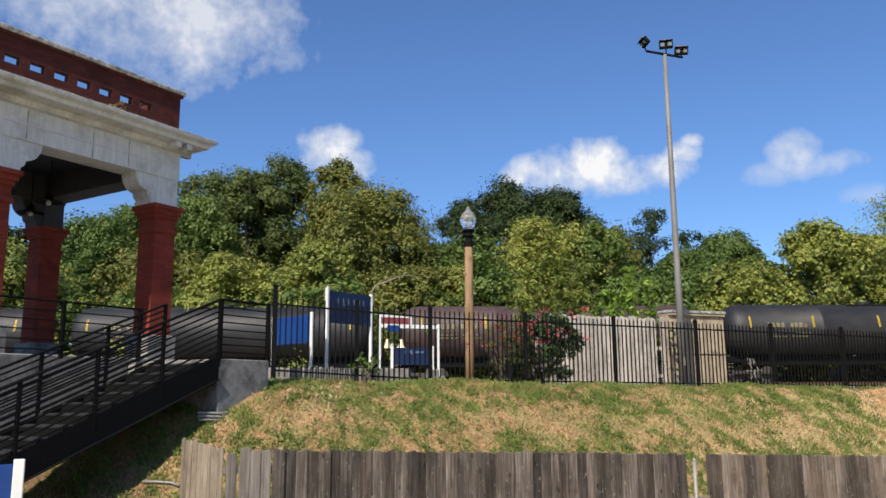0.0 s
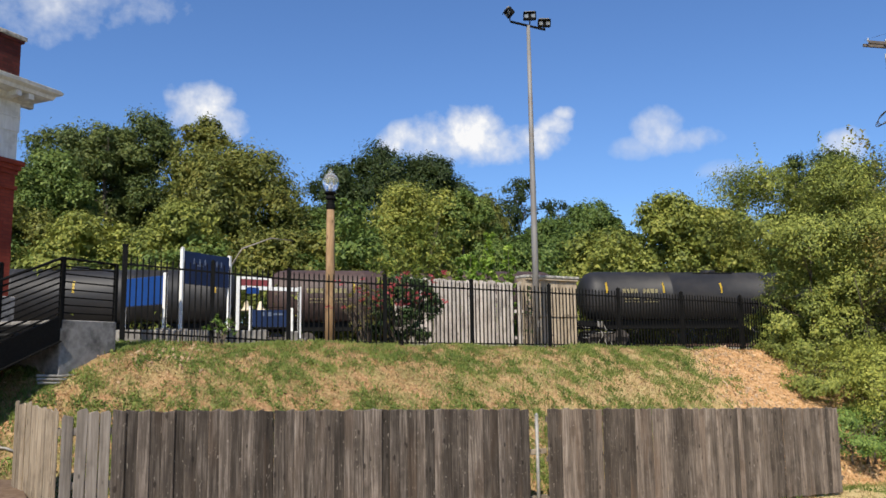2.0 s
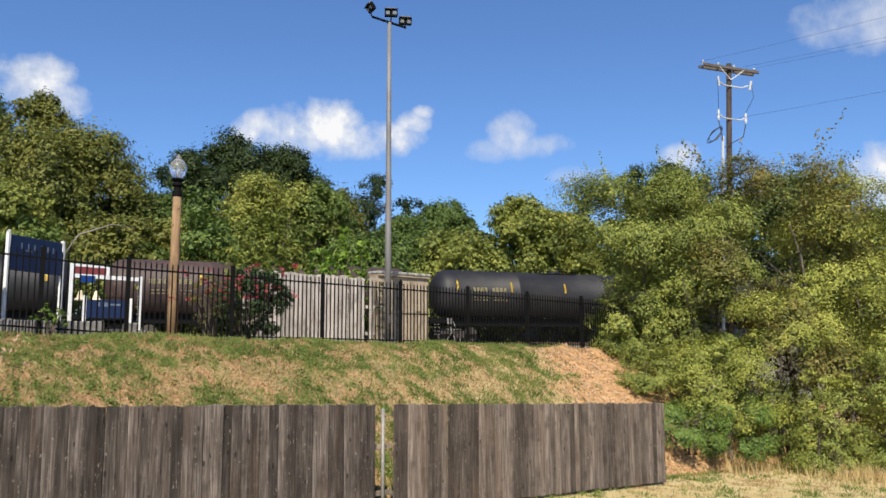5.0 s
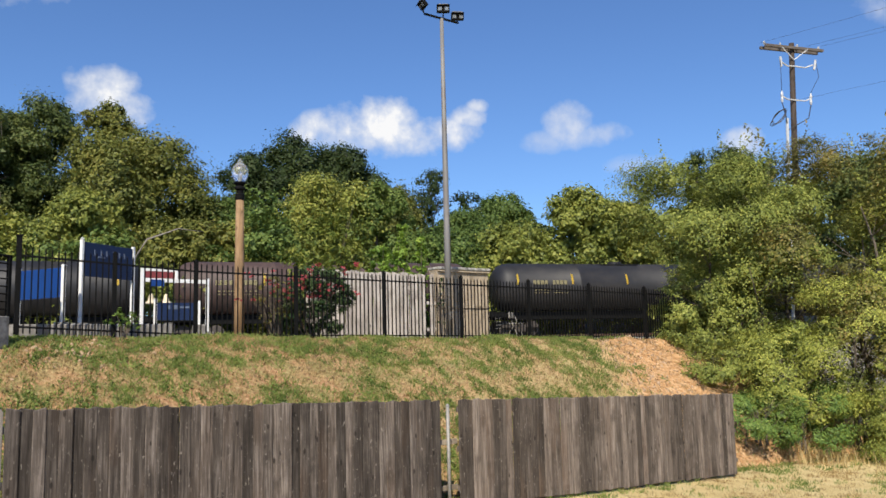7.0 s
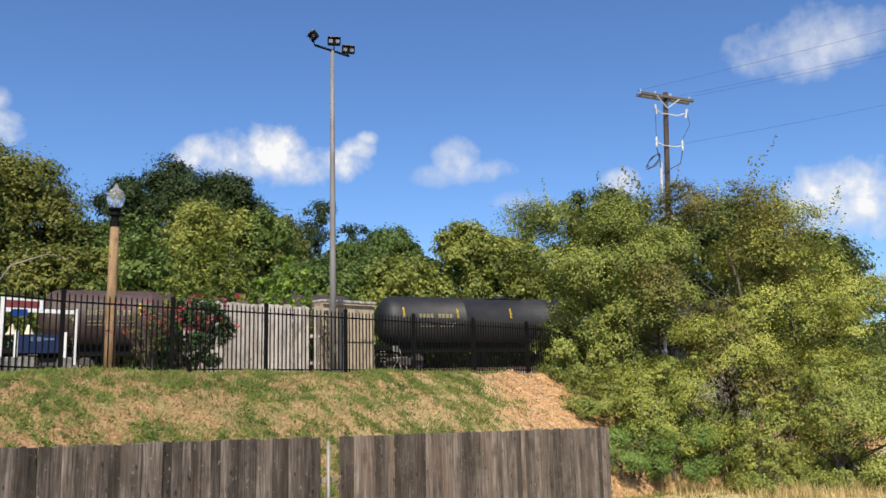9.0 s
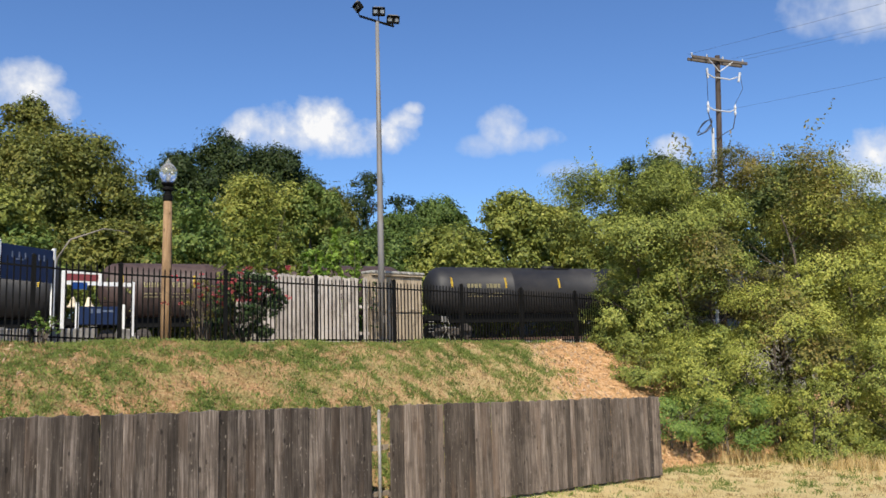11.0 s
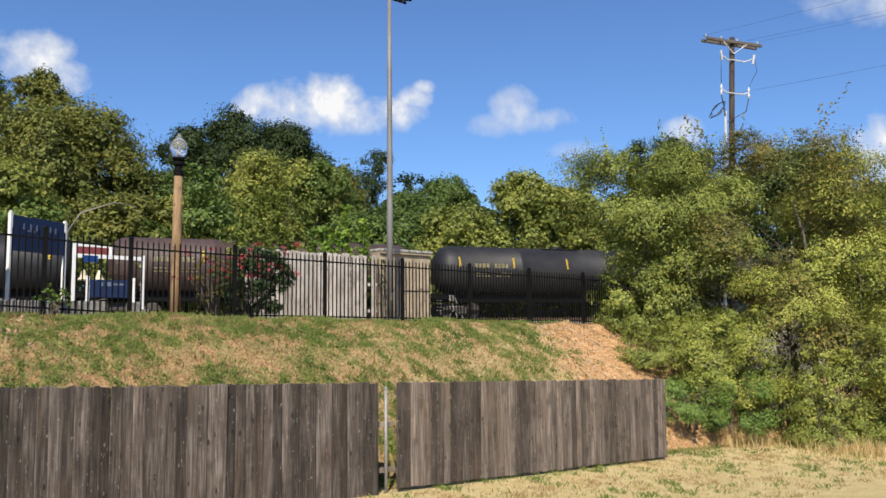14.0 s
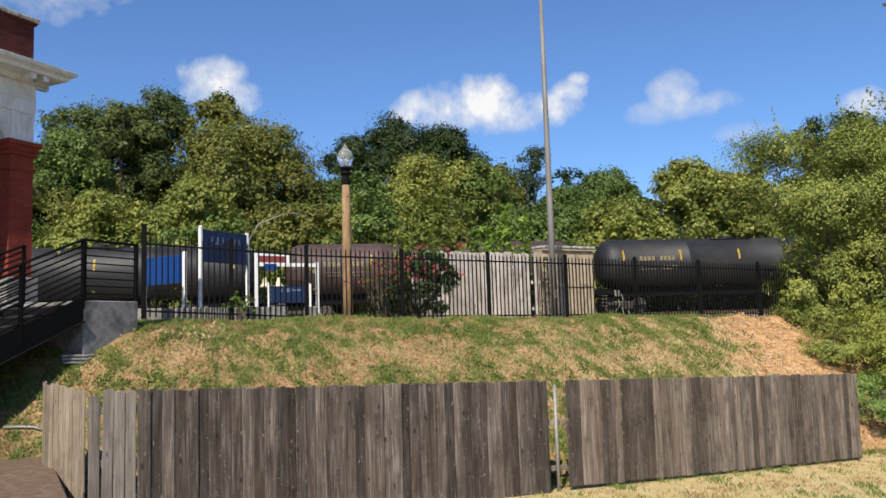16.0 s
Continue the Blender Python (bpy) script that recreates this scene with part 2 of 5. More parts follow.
def ground_material():
    s = Nodes("earth_and_grass")
    big = s.noise(1.5, 7.0, 0.7)
    sx = s.n.new("ShaderNodeSeparateXYZ")
    s.link(s.co, sx.inputs[0])
    mid = s.noise(2.4, 8.0, 0.72)
    fine = s.noise(14.0, 6.0, 0.7)
    soil = s.ramp(fine, [(0.3, (0.17, 0.088, 0.042)), (0.5, (0.37, 0.21, 0.105)), (0.72, (0.60, 0.41, 0.24))])
    clay = s.ramp(s.noise(9.0, 7.0, 0.75), [(0.32, (0.26, 0.125, 0.05)), (0.5, (0.50, 0.29, 0.135)), (0.68, (0.70, 0.49, 0.29))])
    straw = s.ramp(s.math("ADD", s.math("MULTIPLY", fine, 0.4), s.math("MULTIPLY", s.noise(36.0, 4.0, 0.7), 0.6)), [(0.34, (0.15, 0.105, 0.045)), (0.5, (0.33, 0.25, 0.11)), (0.66, (0.56, 0.44, 0.22))])
    grass = s.ramp(fine, [(0.3, (0.05, 0.065, 0.018)), (0.7, (0.19, 0.20, 0.062))])
    col = s.mix(s.ramp(mid, [(0.42, (0, 0, 0)), (0.58, (1, 1, 1))]), soil, straw)
    g = s.math("ADD", s.math("MULTIPLY", big, 0.6), s.math("MULTIPLY", mid, 0.4))
    col = s.mix(s.ramp(g, [(0.49, (0, 0, 0)), (0.58, (0.7, 0.7, 0.7))]), col, grass)
    dry = s.math("MULTIPLY", s.math("ADD", s.math("MULTIPLY", s.math("SUBTRACT", sx.outputs[0], 6.5), 0.16), s.math("MULTIPLY", s.math("SUBTRACT", big, 0.5), 2.5)), 0.42, True)
    col = s.mix(dry, col, s.ramp(fine, [(0.3, (0.34, 0.255, 0.11)), (0.7, (0.66, 0.52, 0.27))]))
    # bare orange cut at the far end of the bank, and the worn lawn
    edge = s.math("SUBTRACT", s.math("SUBTRACT", sx.outputs[0], s.math("MULTIPLY", sx.outputs[1], 0.68)), 5.9)
    bare = s.math("ADD", s.math("MULTIPLY", edge, 1.2), s.math("MULTIPLY", s.math("SUBTRACT", mid, 0.5), 4.0))
    inbank = s.math("MULTIPLY", s.math("GREATER_THAN", sx.outputs[1], 11.4), s.math("LESS_THAN", sx.outputs[1], 17.6))
    col = s.mix(s.math("MULTIPLY", s.math("MULTIPLY", bare, 0.9, True), inbank), col, clay)
    # brown soil by the stairs, its tone deepened to paint in their shade
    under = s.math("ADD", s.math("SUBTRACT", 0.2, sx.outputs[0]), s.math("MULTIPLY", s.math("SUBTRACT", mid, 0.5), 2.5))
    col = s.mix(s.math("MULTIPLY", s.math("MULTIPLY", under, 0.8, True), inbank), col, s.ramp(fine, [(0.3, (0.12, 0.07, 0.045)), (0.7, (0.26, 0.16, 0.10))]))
    lawn = s.math("MULTIPLY", s.math("SUBTRACT", 11.6, sx.outputs[1], True), 0.75)
    lawncol = s.mix(s.ramp(mid, [(0.45, (0, 0, 0)), (0.6, (1, 1, 1))]), s.ramp(fine, [(0.3, (0.50, 0.38, 0.16)), (0.7, (0.72, 0.57, 0.28))]), s.ramp(fine, [(0.3, (0.62, 0.48, 0.22)), (0.7, (0.82, 0.67, 0.38))]))
    col = s.mix(lawn, col, s.mix(s.ramp(g, [(0.60, (0, 0, 0)), (0.70, (0.5, 0.5, 0.5))]), lawncol, grass))
    # gravel towards the tracks
    grav = s.math("SUBTRACT", sx.outputs[1], 17.6, True)
    col = s.mix(grav, col, s.ramp(fine, [(0.3, (0.16, 0.14, 0.12)), (0.7, (0.36, 0.33, 0.29))]))
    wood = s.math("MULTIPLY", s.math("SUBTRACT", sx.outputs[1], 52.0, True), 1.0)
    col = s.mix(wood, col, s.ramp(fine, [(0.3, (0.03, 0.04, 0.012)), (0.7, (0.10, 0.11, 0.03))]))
    s.bump(s.math("ADD", fine, s.math("MULTIPLY", mid, 1.5)), 0.7, 0.06)
    return s.done(col, 0.95, 0.0, 0.1)


def glass_globe_material():
    s = Nodes("ribbed_frosted_glass")
    s.bsdf.inputs["Transmission Weight"].default_value = 0.85
    s.bsdf.inputs["IOR"].default_value = 1.2
    wv = s.n.new("ShaderNodeTexWave")
    wv.inputs["Scale"].default_value = 6.0
    s.link(s.co, wv.inputs["Vector"])
    s.bump(wv.outputs["Fac"], 0.2, 0.01)
    return s.done((0.80, 0.83, 0.86), 0.12)


M_GROUND = ground_material()
M_PICKET = wood_material("weathered_cedar", (0.031, 0.0255, 0.022), (0.086, 0.070, 0.059), (0.245, 0.207, 0.180), 1.0, True)
M_PICKET_WARM = wood_material("weathered_cedar_warm", (0.050, 0.039, 0.031), (0.132, 0.105, 0.085), (0.295, 0.246, 0.206), 1.0, True)
# own pale tan on the stub rails, sunlit brightness on the return panel
M_PICKET_PALE = wood_material("pale_sunlit_cedar", (0.13, 0.10, 0.072), (0.26, 0.21, 0.155), (0.42, 0.355, 0.27), 0.45)
M_LOOSE = wood_material("loose_grey_boards", (0.10, 0.085, 0.072), (0.185, 0.16, 0.138), (0.31, 0.275, 0.245), 0.5)
M_SHED = wood_material("silvered_boards", (0.26, 0.22, 0.185), (0.47, 0.42, 0.37), (0.64, 0.58, 0.52), 0.4)
M_SHEDTAN = wood_material("tan_shed_boards", (0.24, 0.185, 0.13), (0.40, 0.325, 0.235), (0.52, 0.43, 0.32), 0.25)
M_LAMPWOOD = wood_material("stained_lamp_pole", (0.19, 0.115, 0.06), (0.31, 0.20, 0.11), (0.40, 0.27, 0.16), 0.1)
M_UTIL = wood_material("creosoted_pole", (0.028, 0.020, 0.016), (0.052, 0.040, 0.033), (0.09, 0.072, 0.061), 0.2)
M_IRON = surface("black_painted_steel", (0.006, 0.006, 0.006), (0.011, 0.011, 0.011), 20, 0.7, 0.0, 0.1)
M_GALV = surface("galvanised_steel", (0.22, 0.21, 0.19), (0.34, 0.32, 0.29), 18, 0.6, 0.3, 0.05)
M_POLE = surface("grey_steel_pole", (0.15, 0.145, 0.14), (0.23, 0.222, 0.215), 5, 0.6, 0.1, 0.05, (0.15, 0.12, 0.10), 0.8, (1, 1, 0.15))
M_CONC = surface("stained_concrete", (0.16, 0.15, 0.14), (0.30, 0.285, 0.265), 9, 0.9, 0.0, 0.3, (0.055, 0.05, 0.047), 2.6)
M_STUCCO = surface("stained_white_stucco", (0.50, 0.52, 0.53), (0.66, 0.68, 0.69), 5, 0.75, 0.0, 0.25, (0.33, 0.33, 0.31), 1.6, (3.0, 3.0, 0.5))
M_COPING = surface("lichened_coping", (0.14, 0.135, 0.12), (0.58, 0.56, 0.51), 11, 0.9, 0.0, 0.5, (0.035, 0.033, 0.03), 6.0)
# ceiling and rear parts: canopy shade put into a near-black colour
M_CANOPY_SHADE = surface("shade_darkened_canopy", (0.035, 0.035, 0.038), (0.055, 0.055, 0.06), 6, 0.8, 0.0, 0.1)
M_BRICK = brick_material("red_painted_brick", (0.21, 0.036, 0.022), (0.27, 0.052, 0.030), (0.15, 0.038, 0.026))
M_BRICK_DARK = brick_material("weathered_dark_brick", (0.062, 0.016, 0.014), (0.10, 0.023, 0.019), (0.045, 0.021, 0.019))
M_NAVY = surface("navy_sign_enamel", (0.004, 0.014, 0.055), (0.006, 0.02, 0.075), 3, 0.4, 0.0, 0.03)
M_BLUE = surface("blue_sign_enamel", (0.004, 0.035, 0.17), (0.005, 0.045, 0.21), 3, 0.4, 0.0, 0.03)
M_SIGNTEXT = surface("dull_white_letters", (0.10, 0.13, 0.20), (0.16, 0.19, 0.26), 8, 0.5)
M_WHITEMETAL = surface("white_powder_coat", (0.72, 0.72, 0.71), (0.82, 0.82, 0.8), 6, 0.45, 0.0, 0.05)
M_MAROON = surface("maroon_board", (0.18, 0.03, 0.035), (0.24, 0.05, 0.05), 6, 0.6)
M_CREAM = surface("cream_enamel", (0.60, 0.50, 0.34), (0.72, 0.62, 0.45), 8, 0.5)
M_TANKBLACK = surface("black_tank_paint", (0.008, 0.008, 0.009), (0.017, 0.016, 0.017), 3, 0.58, 0.0, 0.05, (0.032, 0.028, 0.025), 0.5)
M_TANKBROWN = surface("rust_brown_tank_paint", (0.045, 0.026, 0.022), (0.075, 0.045, 0.037), 3, 0.62, 0.0, 0.06, (0.035, 0.024, 0.02), 0.5)
M_YELLOW = surface("yellow_reflector", (0.65, 0.44, 0.03), (0.75, 0.52, 0.05), 10, 0.5)
M_MARK = surface("cream_stencil_paint", (0.28, 0.24, 0.12), (0.40, 0.35, 0.18), 20, 0.7)
M_WHEEL = surface("dusty_wheel_steel", (0.04, 0.033, 0.028), (0.085, 0.07, 0.058), 9, 0.7, 0.3)
M_RAIL = surface("rusty_rail", (0.10, 0.055, 0.035), (0.18, 0.11, 0.075), 12, 0.6, 0.5)
M_BALLAST = surface("crushed_stone_ballast", (0.12, 0.11, 0.10), (0.34, 0.31, 0.28), 16, 0.95, 0.0, 1.0)
M_BARK = surface("grey_brown_bark", (0.06, 0.046, 0.034), (0.15, 0.12, 0.095), 7, 0.95, 0.0, 0.8, None, 1, (4, 4, 0.7))
M_GLOBE = glass_globe_material()
M_WIRE = surface("weathered_cable", (0.02, 0.02, 0.022), (0.04, 0.04, 0.042), 20, 0.6)
M_INSUL = surface("grey_porcelain", (0.42, 0.43, 0.45), (0.56, 0.57, 0.58), 12, 0.4)
M_LENS = surface("floodlight_lens", (0.10, 0.12, 0.15), (0.26, 0.29, 0.33), 12, 0.2)
M_LED = surface("floodlight_reflector", (0.42, 0.43, 0.44), (0.55, 0.56, 0.57), 12, 0.2)
L_DARK = leaf_material("oak_leaves_dark", (0.018, 0.032, 0.011), (0.039, 0.062, 0.018), (0.080, 0.108, 0.028), 0.22)
L_DEEP = leaf_material("woodland_leaves_deep_green", (0.037, 0.060, 0.018), (0.090, 0.122, 0.033), (0.188, 0.206, 0.056), 0.25)
L_GREEN = leaf_material("woodland_leaves_green", (0.046, 0.084, 0.021), (0.110, 0.167, 0.037), (0.225, 0.275, 0.067), 0.28)
L_OLIVE = leaf_material("turning_leaves_olive", (0.059, 0.076, 0.020), (0.156, 0.173, 0.036), (0.303, 0.270, 0.063), 0.28)
L_YELLOW = leaf_material("turning_leaves_yellow_green", (0.087, 0.117, 0.028), (0.237, 0.267, 0.054), (0.446, 0.425, 0.101), 0.32)
L_BUSH = leaf_material("hedge_leaves", (0.070, 0.094, 0.022), (0.250, 0.292, 0.062), (0.520, 0.510, 0.128), 0.3, 0.9)
L_BUSH_Y = leaf_material("hedge_leaves_yellowing", (0.100, 0.128, 0.028), (0.340, 0.370, 0.072), (0.640, 0.600, 0.150), 0.3, 0.9)
L_BUSH_R = leaf_material("hedge_leaves_russet", (0.068, 0.070, 0.020), (0.220, 0.215, 0.055), (0.429, 0.281, 0.091), 0.3, 0.9)
L_IVY = leaf_material("ivy_leaves", (0.052, 0.095, 0.025), (0.143, 0.228, 0.046), (0.310, 0.380, 0.083), 0.25, 1.2)
L_BRIGHT = leaf_material("sapling_leaves", (0.078, 0.157, 0.023), (0.217, 0.343, 0.054), (0.435, 0.543, 0.109), 0.4, 1.2)
L_FEATHER = leaf_material("feathery_leaves", (0.074, 0.118, 0.022), (0.184, 0.219, 0.041), (0.366, 0.344, 0.070), 0.35, 1.2)
L_MYRTLE = leaf_material("myrtle_leaves_dark", (0.020, 0.043, 0.016), (0.049, 0.090, 0.029), (0.146, 0.195, 0.057), 0.2, 1.5)
L_FLOWER = leaf_material("crimson_blossom", (0.263, 0.027, 0.041), (0.450, 0.069, 0.083), (0.581, 0.193, 0.179), 0.3, 3.0)
L_GRASS = leaf_material("green_grass_blades", (0.070, 0.110, 0.024), (0.180, 0.235, 0.055), (0.350, 0.370, 0.110), 0.3, 1.0)
L_STRAW = leaf_material("dry_grass_blades", (0.36, 0.25, 0.11), (0.56, 0.42, 0.19), (0.74, 0.59, 0.31), 0.3, 1.0)
L_STRAW_DIM = leaf_material("dull_dry_grass_blades", (0.20, 0.13, 0.055), (0.36, 0.25, 0.11), (0.56, 0.43, 0.21), 0.3, 1.0)
M_IRON.node_tree.nodes["Principled BSDF"].inputs["Specular IOR Level"].default_value = 0.05


# ---- building helpers ----
def part(name, bm, material, parent, label="", smooth=False):
    """Links a bmesh (or a mesh) as one object under a thing or a part."""
    if isinstance(bm, bmesh.types.BMesh):
        me = bpy.data.meshes.new(name)
        bm.to_mesh(me)
        bm.free()
        me.materials.append(material)
        if smooth:
            me.polygons.foreach_set("use_smooth", [True] * len(me.polygons))
    else:
        me = bm
        if not me.materials:
            me.materials.append(material)
    ob = new(name, me)
    ob.parent = parent
    if label:
        ob["label"] = label
    return ob


def thing(name, m, label, category, group="", kind=""):
    e = new(name)
    e.empty_display_size = 0.2
    e.matrix_world = m
    return tagged(e, label, category, group, kind)


def box(bm, x0, x1, y0, y1, z0, z1, bevel=0.0, m=None):
    mat = Matrix.LocRotScale(((x0 + x1) / 2, (y0 + y1) / 2, (z0 + z1) / 2), None, (abs(x1 - x0), abs(y1 - y0), abs(z1 - z0)))
    geo = bmesh.ops.create_cube(bm, size=1, matrix=(m @ mat) if m else mat)
    if bevel:
        edges = list({e for v in geo["verts"] for e in v.link_edges})
        bmesh.ops.bevel(bm, geom=edges, offset=bevel, segments=1, affect="EDGES", profile=0.6)
    return bm


def boxed(*a, **k):
    return box(bmesh.new(), *a, **k)


def tube(bm, pts, radii, sides=8):
    """A tapered tube along points."""
    pts = [Vector(p) for p in pts]
    if isinstance(radii, (int, float)):
        radii = [radii] * len(pts)
    rings = []
    for i, p in enumerate(pts):
        d = (pts[min(i + 1, len(pts) - 1)] - pts[max(i - 1, 0)]).normalized()
        side = d.cross(Vector((0.31, 0.95, 0.05)) if abs(d.z) > 0.7 else Vector((0, 0, 1))).normalized()
        up = side.cross(d)
        rings.append([bm.verts.new(p + radii[i] * (math.cos(k * math.tau / sides) * side + math.sin(k * math.tau / sides) * up)) for k in range(sides)])
    for a, b in zip(rings, rings[1:]):
        for k in range(sides):
            bm.faces.new((a[k], a[(k + 1) % sides], b[(k + 1) % sides], b[k]))
    bm.faces.new(rings[0][::-1])
    bm.faces.new(rings[-1])
    return bm


def lathe(bm, profile, sides=24, m=None):
    """A turned shape from (radius, height) pairs."""
    rings = []
    for r, z in profile:
        ring = []
        for k in range(sides):
            p = Vector((r * math.cos(k * math.tau / sides), r * math.sin(k * math.tau / sides), z))
            ring.append(bm.verts.new(m @ p if m else p))
        rings.append(ring)
    for a, b in zip(rings, rings[1:]):
        for k in range(sides):
            bm.faces.new((a[k], a[(k + 1) % sides], b[(k + 1) % sides], b[k]))
    bm.faces.new(rings[0][::-1])
    bm.faces.new(rings[-1])
    return bm


def prism(bm, outline, y0, y1):
    """An outline in x and z, pushed from y0 to y1."""
    a = [bm.verts.new((x, y0, z)) for x, z in outline]
    b = [bm.verts.new((x, y1, z)) for x, z in outline]
    bm.faces.new(a)
    bm.faces.new(b[::-1])
    for i in range(len(a)):
        j = (i + 1) % len(a)
        bm.faces.new((a[j], a[i], b[i], b[j]))
    return bm


def smooth01(a, b, x):
    t = min(1.0, max(0.0, (x - a) / (b - a)))
    return t * t * (3 - 2 * t)


def leaf_mesh(name, centres, normals, sizes, material, rng, slim=0.6, corners=4):
    """Many small bent leaves: four corners each, or three where they stand far off."""
    n = len(centres)
    nrm = normals / (np.linalg.norm(normals, axis=1, keepdims=True) + 1e-9)
    ref = rng.normal(size=(n, 3))
    u = np.cross(nrm, ref)
    u /= np.linalg.norm(u, axis=1, keepdims=True) + 1e-9
    v = np.cross(nrm, u)
    s = sizes[:, None]
    co = np.empty((n, 4, 3))
    co[:, 0] = centres - u * s * 0.5
    co[:, 1] = centres - v * s * 0.5 * slim + nrm * s * 0.08
    co[:, 2] = centres + u * s * 0.5 - nrm * s * 0.1
    co[:, 3] = centres + v * s * 0.5 * slim + nrm * s * 0.08
    if corners == 3:
        co = np.ascontiguousarray(co[:, :3])
        co[:, 1] -= v * s * 0.3 * slim
    k = corners
    me = bpy.data.meshes.new(name)
    me.vertices.add(k * n)
    me.vertices.foreach_set("co", co.ravel())
    me.loops.add(k * n)
    me.loops.foreach_set("vertex_index", np.arange(k * n, dtype=np.int32))
    me.polygons.add(n)
    me.polygons.foreach_set("loop_start", np.arange(0, k * n, k, dtype=np.int32))
    me.update(calc_edges=True)
    me.validate()
    me.materials.append(material)
    return me


def clump_leaves(rng, clumps, per, leaf, wild=0.9, flat=0.85, core=None):
    """Leaves on the outside of many overlapping clumps, each made of small tufts. clumps: x, y, z, radius."""
    cs, ns, ss = [], [], []
    for x, y, z, r in clumps:
        k = max(12, int(per * r * r))
        q = max(3, int(k / 28))
        tuft = rng.normal(size=(q, 3))
        tuft /= np.linalg.norm(tuft, axis=1, keepdims=True)
        tuft[:, 2] = np.where(tuft[:, 2] < -0.6, -tuft[:, 2], tuft[:, 2])
        tr = r * rng.uniform(0.55, 1.0, size=q)
        which = rng.integers(q, size=k)
        e = rng.normal(size=(k, 3)) * (0.30 * r * rng.uniform(0.5, 1.1, size=q)[which])[:, None]
        p = tuft[which] * tr[which][:, None] + e * np.array((1.0, 1.0, 0.7))
        p[:, 2] *= flat
        p = p + np.array((x, y, z))
        cs.append(p)
        n = tuft[which] * 0.7 + e / (0.3 * r) * 0.25 + rng.normal(size=(k, 3)) * wild * 0.33 + np.array((0, 0, 0.3))
        if core is not None:
            o = (p - np.array((0, 0, core))) * np.array((1, 1, 0.5))
            n += o / (np.linalg.norm(o, axis=1, keepdims=True) + 1e-6) * 0.8
        ns.append(n)
        ss.append(leaf * (0.6 + 0.8 * rng.random(k)))
    return np.concatenate(cs), np.concatenate(ns), np.concatenate(ss)


def lobe_leaves(rng, lobes, per, leaf, lumps=20, fuzz=0.21, lift=0.3):
    """Leaves in tight tufts over rounded lobes, with larger ones inside that close the crown. lobes: x, y, z, radius."""
    cs, ns, ss = [], [], []
    for x, y, z, r in lobes:
        k = max(40, int(per * r * r))
        q = lumps
        tuft = rng.normal(size=(q, 3))
        tuft /= np.linalg.norm(tuft, axis=1, keepdims=True)
        tuft[:, 2] = np.where(tuft[:, 2] < -0.45, -tuft[:, 2], tuft[:, 2])
        tr = r * rng.uniform(0.74, 1.06, size=q)
        which = rng.integers(q, size=k)
        e = rng.normal(size=(k, 3)) * (fuzz * r * rng.uniform(0.7, 1.3, size=q)[which])[:, None]
        p = tuft[which] * tr[which][:, None] + e
        cs.append(p + np.array((x, y, z)))
        ns.append(tuft[which] * 0.75 + e / (fuzz * r) * 0.32 + rng.normal(size=(k, 3)) * 0.34 + np.array((0, 0, lift)))
        ss.append(leaf * (0.55 + 0.9 * rng.random(k)))
        j = max(8, k // 12)
        d = rng.normal(size=(j, 3))
        d = d / np.linalg.norm(d, axis=1, keepdims=True) * r * rng.uniform(0.15, 0.72, size=(j, 1))
        cs.append(d + np.array((x, y, z)))
        ns.append(rng.normal(size=(j, 3)) + np.array((0, -0.4, 0.4)))
        ss.append(leaf * (1.6 + 1.2 * rng.random(j)))
    return np.concatenate(cs), np.concatenate(ns), np.concatenate(ss)


def limbs(bm, rng, base, top, r0, n, reach, start=0.3):
    """A tapered trunk with limbs that fork outwards."""
    h = top - base
    pts, rad = [], []
    lean = rng.normal(size=2) * 0.05 * h
    for i in range(7):
        t = i / 6
        pts.append((lean[0] * t * t + rng.normal() * 0.01 * h, lean[1] * t * t + rng.normal() * 0.01 * h, base + h * t))
        rad.append(r0 * (1 - 0.85 * t) * (1.35 if i == 0 else 1))
    tube(bm, pts, rad, 8)
    for k in range(n):
        t = start + (0.92 - start) * (k + rng.random() * 0.6) / n
        a = rng.random() * math.tau
        p0 = Vector((lean[0] * t * t, lean[1] * t * t, base + h * t))
        out = Vector((math.cos(a), math.sin(a), 0)) * reach * (0.75 + 0.5 * rng.random()) * (1.1 - 0.6 * t)
        rise = reach * (0.35 + 0.5 * rng.random())
        p1 = p0 + out * 0.5 + Vector((0, 0, rise * 0.4))
        p2 = p0 + out + Vector((rng.normal() * 0.1, rng.normal() * 0.1, rise))
        r1 = r0 * (1 - 0.8 * t) * 0.5
        tube(bm, [p0, p1, p2], [r1, r1 * 0.65, r1 * 0.2], 6)
        side = Vector((-out.y, out.x, 0)) * (0.4 if rng.random() > 0.5 else -0.4)
        tube(bm, [p1, p1 + out * 0.3 + side + Vector((0, 0, rise * 0.4))], [r1 * 0.5, r1 * 0.12], 5)
    return bm


# ---- ground ----
U = Vector((0.804, 0.595, 0))            # along the depot, the stairs and the signs
V = Vector((-0.595, 0.804, 0))           # square to it, away from the lawn
LANDING = Vector((0.77, 14.9, 0))        # front corner of the stair landing
DEPOT = Vector((0.09, 18.6, 0))          # front end corner of the depot's last pier
UANG = math.degrees(math.atan2(U.y, U.x))


